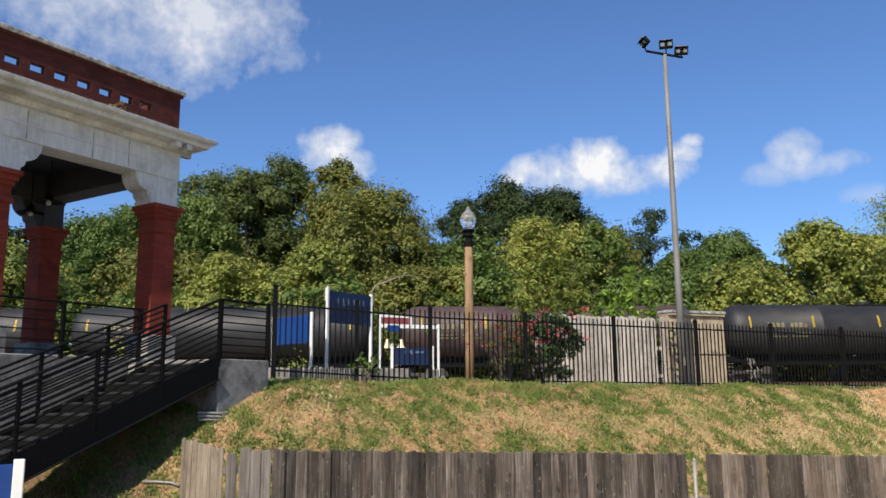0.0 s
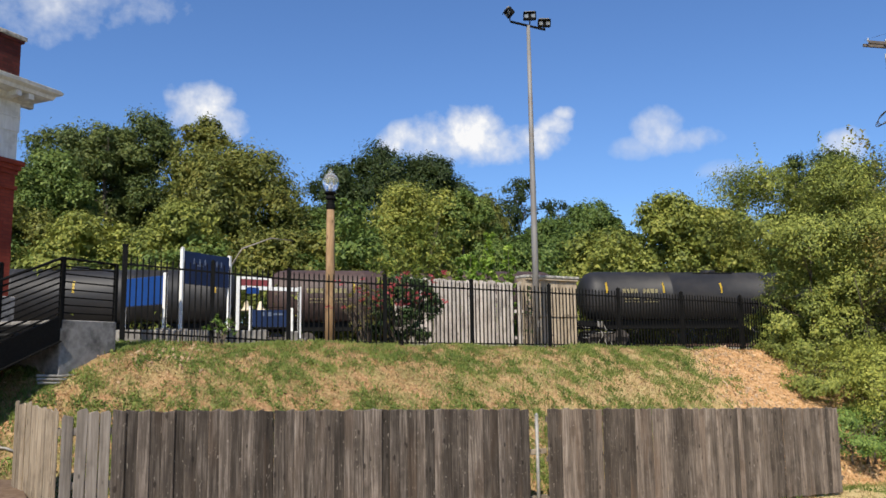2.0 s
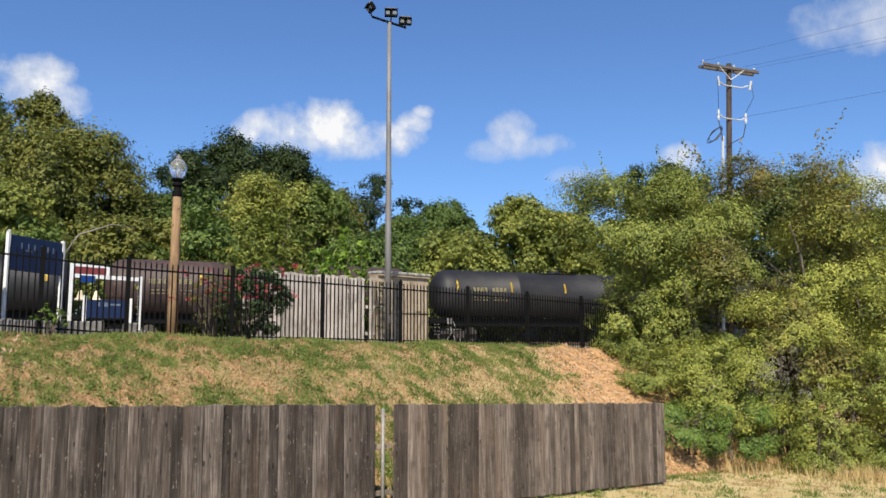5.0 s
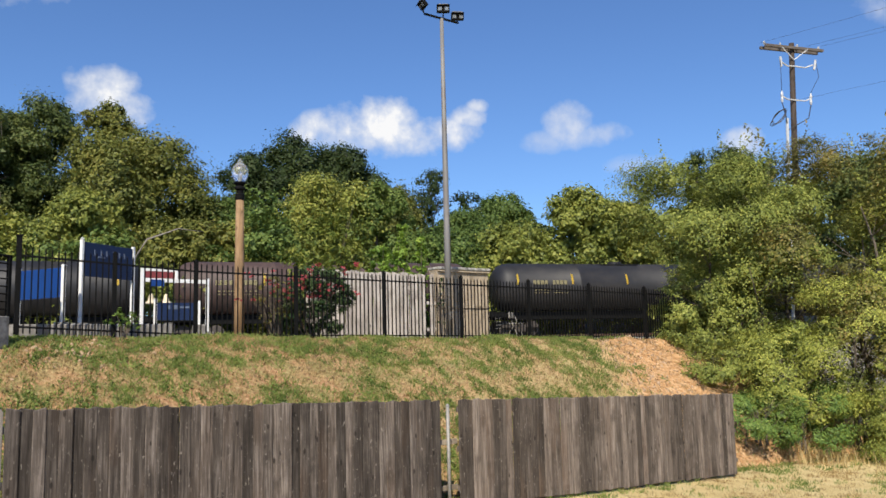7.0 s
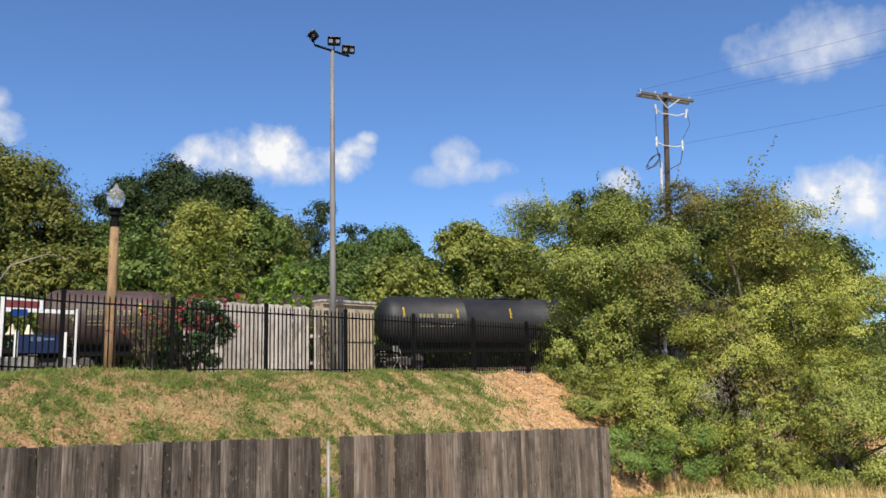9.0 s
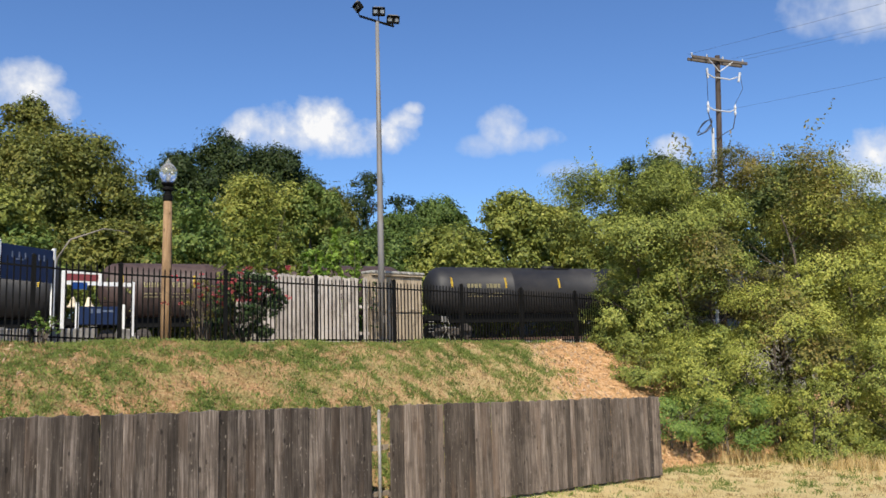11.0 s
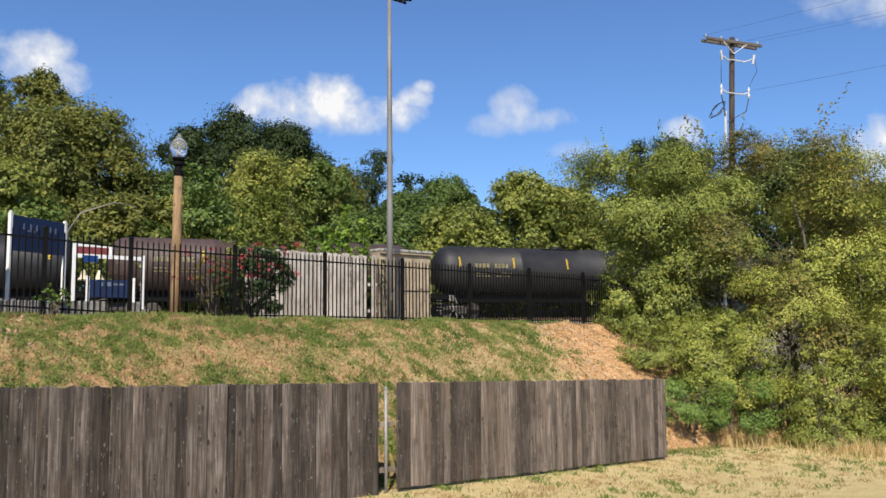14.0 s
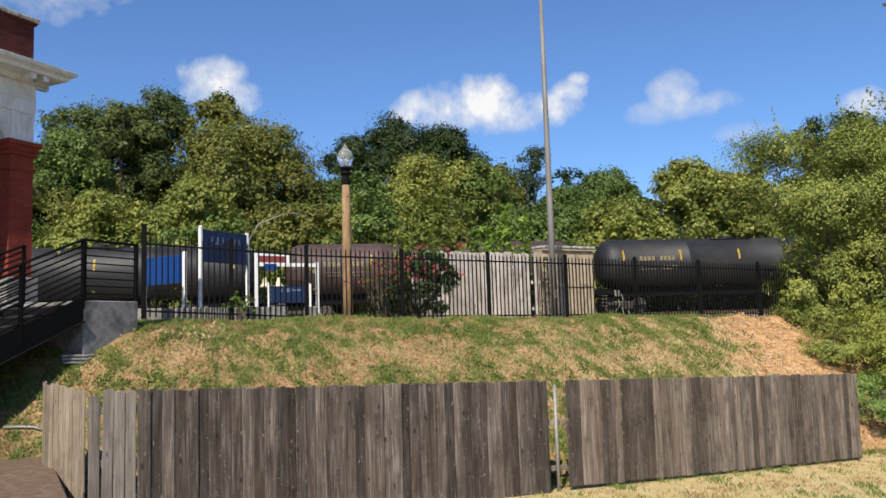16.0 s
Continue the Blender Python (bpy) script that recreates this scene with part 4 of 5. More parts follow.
def yard_sign():
    t = thing("yard_sign", pose(-1.62, 8.1, ground_z(-1.66, 8.1) - 0.05, 0, 0, 8), "blue sign panel with a white post near the stairs", "sign")
    part("board", boxed(-1.2, 0.0, -0.02, 0.02, 0.74, 1.87, 0.006), M_BLUE, t)
    for x in (-1.24, 0.045):
        part("post", boxed(x - 0.045, x + 0.045, -0.045, 0.045, 0.0, 1.91, 0.008), M_WHITEMETAL, t, "white post")


yard_sign()


def dirt_path():
    p = thing("path", Matrix.Translation((0, 0, 0)), "packed brown dirt path with a pale concrete edge", "path", kind="structure")
    part("bed", boxed(-6, 0.2, 7.6, 13.55, 0.2, 1.10, 0.02), M_DIRT, p)
    part("edging", boxed(-6, 0.2, 13.555, 13.68, 0.2, 1.16, 0.015), M_CONC, p, "pale concrete edging")
    q = part("plastic_pipe", tube(bmesh.new(), [(x, y, ground_z(x, y) + 0.05) for x, y in ((-0.42, 14.05), (-0.2, 13.95), (0.0, 13.85), (0.12, 13.75))], 0.022, 8), M_GALV, None, "", True)
    tagged(q, "pale plastic pipe lying on the grass", "pipe")


M_DIRT = surface("packed_brown_dirt", (0.10, 0.062, 0.038), (0.16, 0.10, 0.064), 12, 0.95, 0.0, 0.4, (0.20, 0.145, 0.10), 6.0)
dirt_path()


def display_frame():
    t = thing("display_board", pose(5.0, 19.1, 3.08, 0, 0, 4), "white framed display board with maroon header and bells", "display")
    for x, h in ((0.0, 1.72), (1.62, 1.52), (0.82, 1.72)):
        part("post", boxed(x - 0.035, x + 0.035, -0.035, 0.035, 0.0 if x != 0.82 else 1.45, h, 0.006), M_WHITEMETAL, t)
    part("header_frame", boxed(0.036, 0.784, -0.02, 0.02, 1.66, 1.72), M_WHITEMETAL, t)
    part("header", boxed(0.036, 0.784, -0.014, 0.014, 1.50, 1.655), M_MAROON, t, "maroon header panel")
    part("crossbar", boxed(0.036, 1.584, -0.026, 0.026, 1.40, 1.49), M_WHITEMETAL, t)
    part("banner", boxed(0.2, 0.52, -0.036, -0.028, 1.30, 1.46), M_BLUE, t, "small blue pennant")
    for x in (0.22, 0.58):
        bell = lathe(bmesh.new(), [(0.02, 1.12), (0.04, 1.10), (0.06, 1.02), (0.08, 0.95), (0.13, 0.90), (0.12, 0.88)], 16)
        b = part("bell", bell, M_CREAM, t, "cream painted bell")
        part("hanger", tube(bmesh.new(), [(0, 0, 1.12), (0, 0, 1.40)], 0.012, 6), M_IRON, b)
        b.location = (x, 0, 0)
    for x in (0.0, 1.62):
        part("footing", boxed(x - 0.13, x + 0.13, -0.13, 0.13, -0.1, 0.22, 0.02), M_CONC, t, "concrete footing")


display_frame()
kerb = boxed(2.15, 5.2, 17.25, 17.45, 2.9, 3.42, 0.02)
tagged(part("kerb", kerb, M_CONC, None), "low grey concrete kerb behind the fence", "kerb", kind="structure")


# ---- lamp post ----
def lamp_post():
    t = thing("lamp_post", Matrix.Translation((6.97, 18.04, 3.07)), "brown lamp post with an acorn glass globe", "street lamp")
    part("pole", tube(bmesh.new(), [(0, 0, -0.1), (0, 0, 1.2), (0, 0, 2.4), (0, 0, 3.42)], [0.125, 0.118, 0.106, 0.095], 16), M_LAMPWOOD, t, "orange-brown stained pole", True)
    part("collar", lathe(bmesh.new(), [(0.10, 3.36), (0.112, 3.38), (0.112, 3.50), (0.085, 3.52), (0.085, 3.60), (0.13, 3.63), (0.13, 3.67), (0.09, 3.71), (0.15, 3.77), (0.15, 3.80)], 20), M_IRON, t, "black cast collar")
    globe = lathe(bmesh.new(), [(0.11, 3.80), (0.16, 3.88), (0.195, 3.98), (0.205, 4.06), (0.19, 4.14), (0.14, 4.22), (0.085, 4.27), (0.06, 4.285), (0.07, 4.31), (0.045, 4.345), (0.025, 4.36), (0.03, 4.38), (0.005, 4.41)], 32)
    part("globe", globe, M_GLOBE, t, "ribbed clear glass acorn globe", True)
    part("bulb", lathe(bmesh.new(), [(0.03, 3.80), (0.05, 3.9), (0.04, 4.0), (0.004, 4.03)], 12), M_LED, t, "pale bulb", True)


lamp_post()


# ---- floodlight mast ----
def flood_mast():
    t = thing("floodlight_mast", Matrix.Translation((13.07, 17.86, 3.05)), "tall grey steel mast with three floodlights", "light mast")
    part("base_plate", boxed(-0.2, 0.2, -0.2, 0.2, -0.05, 0.06, 0.01), M_CONC, t)
    part("mast", tube(bmesh.new(), [(0, 0, 0), (0, 0, 3), (0, 0, 6), (0, 0, 9.32)], [0.105, 0.088, 0.072, 0.055], 16), M_POLE, t, "", True)
    part("handhole", boxed(-0.05, 0.05, -0.125, -0.10, 0.5, 0.72, 0.006), M_POLE, t)
    part("crossarm", boxed(-0.62, 0.62, -0.028, 0.028, 9.30, 9.355, 0.006), M_IRON, t)
    for x, y, z, yaw, tilt in ((-0.68, -0.02, 9.58, -105, 40), (0.05, -0.02, 9.62, -34, 8), (0.56, -0.04, 9.50, -28, 16)):
        mm = Matrix.Translation((x, y, z)) @ pose(0, 0, 0, tilt, 0, yaw)
        lamp = part("floodlight", box(bmesh.new(), -0.19, 0.19, -0.06, 0.06, -0.115, 0.115, 0.02, mm), M_IRON, t, "black floodlight housing")
        for sx in (-0.1, 0.1):
            part("lens", box(bmesh.new(), sx - 0.055, sx + 0.055, -0.068, -0.061, -0.05, 0.05, 0, mm), M_LENS, lamp, "square lens")
        part("visor", box(bmesh.new(), -0.19, 0.19, -0.11, -0.061, 0.10, 0.115, 0, mm), M_IRON, lamp)
        part("heat_sink", box(bmesh.new(), -0.15, 0.15, -0.04, 0.04, 0.118, 0.15, 0.005, mm), M_POLE, lamp, "pale grey cooling fins")
        part("bracket", tube(bmesh.new(), [(x, y, z - 0.13), (x * 0.95, y * 0.5, 9.33)], 0.02, 6), M_IRON, lamp)


flood_mast()


# ---- shed and privacy fence ----
def board_row(name, origin, ang, length, height, w, gap, material, label, category, seed, rails, thick=0.02, base=lambda s: 0.0, dog=0.02, uneven=0.02, skip=(), side=1, cup=0.0, step=0.008):
    """A run of upright boards on rails; each board is a part."""
    rng = np.random.default_rng(seed)
    t = thing(name, Matrix.Translation(origin) @ pose(0, 0, 0, 0, 0, ang), label, category)
    shapes = []
    for k in range(6):
        hw = w / 2 * ((1.12 if cup else 1.075) - 0.015 * (k % 3))
        d, tilt = dog * (0.6 + 0.3 * (k % 3)), 0.006 * (k - 2.5)
        o = [(-hw, 0), (hw, 0), (hw, height - d), (hw - d, height + tilt), (-hw + d, height - tilt), (-hw, height - d)]
        p = prism(bmesh.new(), o, -thick / 2, thick / 2)
        for v in p.verts:
            v.co.y += cup * (1 if k % 2 else -1) * (v.co.x / hw) * (0.4 + 0.3 * k)
        bmesh.ops.recalc_face_normals(p, faces=p.faces[:])
        sharp = [e for e in p.edges if all(v.co.y < 0 for v in e.verts)]
        bmesh.ops.bevel(p, geom=sharp, offset=0.012 if cup else 0.006, segments=1, affect="EDGES")
        me = bpy.data.meshes.new("board")
        p.to_mesh(me)
        p.free()
        me.materials.append(material)
        shapes.append(me)
    s, i = w / 2, 0
    while s < length - w * 0.3:
        if i not in skip:
            ob = part("board", shapes[int(rng.integers(6))], material, t)
            ob.location = (s, (step if i % 2 else -step) * rng.uniform(0.4, 1.5), base(s) + rng.normal() * uneven)
            ob.rotation_euler = (rng.normal() * 0.004, rng.normal() * (0.004 if not cup else 0.0018), rng.normal() * (0.02 if not cup else 0.045))
        s += w + gap * (0.4 + rng.random())
        i += 1
    for h in rails:
        r = bmesh.new()
        a, b = Vector((0, 0.045 * side, base(0) + h)), Vector((length, 0.045 * side, base(length) + h))
        d = b - a
        box(r, -d.length / 2, d.length / 2, -0.022, 0.022, -0.045, 0.045, 0.004, Matrix.Translation((a + b) / 2) @ Matrix.Rotation(-math.atan2(d.z, d.x), 4, "Y"))
        part("rail", r, material, t)
    return t


board_row("privacy_fence", (9.3, 19.18, 3.02), 0, 3.95, 1.93, 0.135, 0.018, M_SHED, "weathered silver-grey board fence beside the shed", "fence", 5, (0.4, 1.5))


def shed():
    t = thing("shed", Matrix.Translation((13.62, 19.18, 3.02)), "small tan wooden shed with a flat pale roof", "shed")
    part("wall_core", boxed(0.03, 2.0, 0.02, 0.36, 0.0, 2.02), M_SHEDTAN, t)
    board = None
    for k in range(13):
        x = 0.05 + k * 0.15
        if x > 1.9:
            break
        if board is None:
            ob = part("board", boxed(0, 0.144, -0.012, 0.012, 0.0, 2.0, 0.003), M_SHEDTAN, t)
            board = ob.data
        else:
            ob = part("board", board, M_SHEDTAN, t)
        ob.location = (x, 0, 0)
    part("corner_post", boxed(-0.03, 0.05, -0.03, 0.05, 0.0, 2.02, 0.004), M_SHEDTAN, t)
    part("batten", boxed(0.05, 1.98, -0.05, -0.013, 0.92, 1.0, 0.004), M_SHEDTAN, t)
    part("roof", boxed(0.0, 2.03, -0.12, 0.44, 2.08, 2.16, 0.015), M_COPING, t, "pale weathered flat roof")
    part("fascia", boxed(0.02, 2.0, -0.09, 0.41, 2.02, 2.08), M_SHEDTAN, t)
    part("gate_board", boxed(-0.25, -0.11, -0.02, 0.01, 0.05, 1.93, 0.005), M_SHED, t, "silver-grey gate board")
    for z in (0.24, 1.02):
        part("gate_rail", boxed(-0.44, 0.0, 0.015, 0.055, z, z + 0.09, 0.004), M_SHED, t, "pale gate rail")


shed()


def folding_chair():
    t = thing("folding_chair", pose(16.15, 18.6, 3.0, 0, 0, 25), "grey metal folding chair on the gravel", "chair")
    for x in (-0.2, 0.2):
        part("front_leg", tube(bmesh.new(), [(x, -0.2, 0), (x, 0.12, 0.8)], 0.012, 6), M_GALV, t)
        part("rear_leg", tube(bmesh.new(), [(x, 0.22, 0), (x, -0.12, 0.45)], 0.012, 6), M_GALV, t)
    part("seat", boxed(-0.2, 0.2, -0.2, 0.18, 0.43, 0.46, 0.01), M_GALV, t)
    part("backrest", boxed(-0.2, 0.2, 0.09, 0.12, 0.62, 0.8, 0.01), M_GALV, t)


folding_chair()


# ---- front board fence ----
WOOD_Y = 10.67


def wood_top(x):
    return 2.20 - 0.040 * x


t4 = board_row("board_fence", (0.50, WOOD_Y + 0.01, 0), 0, 0.60, 1.84, 0.122, 0.02, M_LOOSE, "few pale grey loose boards at the fence corner", "fence", 14, (0.95, 1.6),
               base=lambda s: wood_top(0.50 + s) - 1.85, dog=0.03, uneven=0.03)
t1 = board_row("board_fence", (1.08, WOOD_Y, 0), 0, 6.42, 1.86, 0.146, 0.0030, M_PICKET, "weathered grey-brown board fence along the lawn", "fence", 11, (0.3, 0.95, 1.6),
               base=lambda s: wood_top(1.08 + s) - 1.86, dog=0.010, uneven=0.007, cup=0.004, step=0.010)
t2 = board_row("board_fence", (7.87, WOOD_Y, 0), 0, 7.83, 1.765, 0.146, 0.0030, M_PICKET_WARM, "weathered grey-brown board fence beyond a narrow gap", "fence", 12, (0.3, 0.95, 1.6),
               base=lambda s: wood_top(7.87 + s) - 1.765, dog=0.010, uneven=0.007, cup=0.003, step=0.004)
# this panel faces the sun; that brightness is put into its board colour
t3 = board_row("board_fence", (0.44, WOOD_Y + 0.03, 0), 102, 1.75, 1.86, 0.140, 0.008, M_PICKET_PALE, "return panel of the board fence, coloured pale as if sunlit", "fence", 13, (0.3, 1.6),
               base=lambda s: wood_top(0.44) - 1.86 + 0.045 * s, dog=0.022, uneven=0.015, side=-1)


def fence_post(x, y, z0, z1, r=0.03):
    t = thing("fence_post", Matrix.Translation((x, y, z0)), "galvanised steel pipe post in the fence gap", "post")
    part("pipe", tube(bmesh.new(), [(0, 0, -0.2), (0, 0, z1 - z0)], r, 12), M_GALV, t, "", True)
    part("cap", lathe(bmesh.new(), [(r * 1.15, z1 - z0), (r * 1.15, z1 - z0 + 0.02), (0.002, z1 - z0 + 0.05)], 12), M_GALV, t)
    for h in (0.38, 1.13):
        part("stub_rail", boxed(-0.22, 0.22, 0.035, 0.08, h, h + 0.085, 0.004), M_PICKET_PALE, t, "pale end of a wooden rail")


fence_post(7.69, WOOD_Y + 0.06, 0.02, 1.78)


# ---- railway ----
TRACK = Vector((13.2, 45.0, 3.36))
TRACK_ANG = -20.0
PITCH = 18.8


def track():
    m = Matrix.Translation(TRACK) @ pose(0, 0, 0, 0, 0, TRACK_ANG)
    b = prism(bmesh.new(), [(-2.6, -0.75), (2.6, -0.75), (1.6, -0.22), (-1.6, -0.22)], -90, 90)
    bmesh.ops.recalc_face_normals(b, faces=b.faces[:])
    ob = part("ballast", b, M_BALLAST, None)
    ob.matrix_world = m @ pose(0, 0, 0, 0, 0, 90)
    tagged(ob, "grey crushed stone ballast under the tracks", "ballast", kind="structure")
    t = thing("railway_track", m, "rusty rails on wooden sleepers", "track", kind="structure")
    for y in (-0.75, 0.75):
        r = bmesh.new()
        box(r, -90, 90, y - 0.07, y + 0.07, -0.16, -0.14)
        box(r, -90, 90, y - 0.012, y + 0.012, -0.14, -0.04)
        box(r, -90, 90, y - 0.036, y + 0.036, -0.04, 0.0)
        part("rail", r, M_RAIL, t)
    tie = None
    for k in range(120):
        if tie is None:
            o = part("sleeper", boxed(-0.11, 0.11, -1.3, 1.3, -0.26, -0.165), M_UTIL, t)
            tie = o.data
        else:
            o = part("sleeper", tie, M_UTIL, t)
        o.location = (-35 + k * 0.6, 0, 0)


track()


def tank_car(s, paint, label):
    """A tank car whose rear coupler stands at s along the track."""
    t = thing("tank_car", Matrix.Translation(TRACK) @ pose(0, 0, 0, 0, 0, TRACK_ANG) @ Matrix.Translation((s, 0, 0)), label, "tank car", "tank cars on the track")
    L, R, cz = PITCH, 1.50, 3.03
    prof = [(0.02, 0.75), (0.55, 0.80), (1.0, 0.95), (1.32, 1.2), (1.46, 1.5), (R, 1.9), (R, 6.2), (R + 0.012, 6.22), (R + 0.012, 6.3), (R, 6.32), (R, 12.4), (R + 0.012, 12.42), (R + 0.012, 12.5), (R, 12.52), (R, L - 1.9), (1.46, L - 1.5), (1.32, L - 1.2), (1.0, L - 0.95), (0.55, L - 0.8), (0.02, L - 0.75)]
    shell = lathe(bmesh.new(), prof, 40, Matrix.Translation((0, 0, cz)) @ Matrix.Rotation(radians(90), 4, "Y"))
    bmesh.ops.recalc_face_normals(shell, faces=shell.faces[:])
    part("tank", shell, paint, t, "", True)
    dome = lathe(bmesh.new(), [(0.45, cz + R - 0.12), (0.45, cz + R + 0.10), (0.40, cz + R + 0.13), (0.01, cz + R + 0.14)], 20, Matrix.Translation((L / 2, 0, 0)))
    part("manway", dome, paint, t)
    part("walkway", boxed(L / 2 - 1.3, L / 2 + 1.3, -0.65, -0.5, cz + R - 0.12, cz + R - 0.08), M_IRON, t)
    for y in (-0.95, 0.95):
        part("top_rail", tube(bmesh.new(), [(L / 2 - 1.3, y * 0.7, cz + R - 0.1), (L / 2 - 1.3, y * 0.7, cz + R + 0.22), (L / 2 + 1.3, y * 0.7, cz + R + 0.22), (L / 2 + 1.3, y * 0.7, cz + R - 0.1)], 0.02, 6), M_IRON, t)
    part("side_sill", boxed(0.5, L - 0.5, -0.35, 0.35, 1.0, 1.5), M_IRON, t)
    for x in (1.0, L - 1.0):
        part("end_platform", boxed(x - 0.75, x + 0.75, -1.45, 1.45, 1.12, 1.28, 0.02), M_IRON, t)
        for y in (-1.42, 1.42):
            part("handrail", tube(bmesh.new(), [(x - 0.7, y, 1.28), (x - 0.7, y, 2.3), (x + 0.7, y, 2.3), (x + 0.7, y, 1.28)], 0.02, 6), M_IRON, t)
        for k in range(4):
            part("ladder_rung", tube(bmesh.new(), [(x - 0.6, -1.46, 0.45 + k * 0.2), (x - 0.15, -1.46, 0.45 + k * 0.2)], 0.014, 5), M_GALV, t)
    for x in (2.2, L - 2.2):
        frame_b = bmesh.new()
        for y in (-1.02, 1.02):
            box(frame_b, x - 1.25, x + 1.25, y - 0.09, y + 0.09, 0.46, 0.66, 0.03)
            box(frame_b, x - 0.35, x + 0.35, y - 0.12, y + 0.12, 0.22, 0.62, 0.03)
        truck = part("truck", frame_b, M_WHEEL, t, "dusty steel truck")
        for wx in (-0.88, 0.88):
            for y in (-0.76, 0.76):
                wheel = lathe(bmesh.new(), [(0.12, -0.07), (0.40, -0.06), (0.46, -0.07), (0.46, 0.05), (0.40, 0.06), (0.12, 0.08)], 24, Matrix.Translation((x + wx, y, 0.46)) @ Matrix.Rotation(radians(90), 4, "X"))
                part("wheel", wheel, M_WHEEL, truck)
            part("axle", tube(bmesh.new(), [(x + wx, -0.9, 0.46), (x + wx, 0.9, 0.46)], 0.08, 8), M_WHEEL, truck)
    part("coupler", boxed(-0.05, 0.6, -0.12, 0.12, 0.85, 1.05, 0.03), M_WHEEL, t)
    part("coupler", boxed(L - 0.6, L - 0.06, -0.12, 0.12, 0.85, 1.05, 0.03), M_WHEEL, t)
    # yellow reflectors and stencilled marks on the near side
    def on_side(x0, x1, z0, z1, mat, name, label=""):
        b = bmesh.new()
        rows = []
        for k in range(4):
            z = z0 + (z1 - z0) * k / 3
            y = -math.sqrt(max(0.0, (R + 0.012) ** 2 - (z - cz) ** 2))
            rows.append([b.verts.new((x, y, z)) for x in (x0, x1)])
        for a, c in zip(rows, rows[1:]):
            b.faces.new((a[0], a[1], c[1], c[0]))
        bmesh.ops.solidify(b, geom=b.faces[:], thickness=0.006)
        part(name, b, mat, t, label)
    for x in (1.95, 5.6, 9.4, 13.2, L - 2.05):
        on_side(x, x + 0.12, 3.1, 3.75, M_YELLOW, "reflector", "yellow reflective strip")
    rng = np.random.default_rng(int(s * 10) + 900)
    for row, (x0, hh, z) in enumerate(((3.0, 0.26, 3.1), (3.1, 0.07, 2.72), (3.1, 0.07, 2.55))):
        x = x0
        for k in range(9):
            wdt = 0.16 + 0.06 * rng.random()
            if k != 4:
                on_side(x, x + wdt, z, z + hh, M_MARK, "stencil_mark", "cream stencilled mark")
            x += wdt + 0.07


for i, paint, lab in ((-2, M_TANKBLACK, "black tank car with yellow reflectors"), (-1, M_TANKBLACK, "black tank car with yellow reflectors"), (0, M_TANKBROWN, "rust-brown tank car with cream stencilling"),
                      (1, M_TANKBLACK, "black tank car with yellow reflectors"), (2, M_TANKBLACK, "black tank car with yellow reflectors")):
    tank_car(i * PITCH, paint, lab)


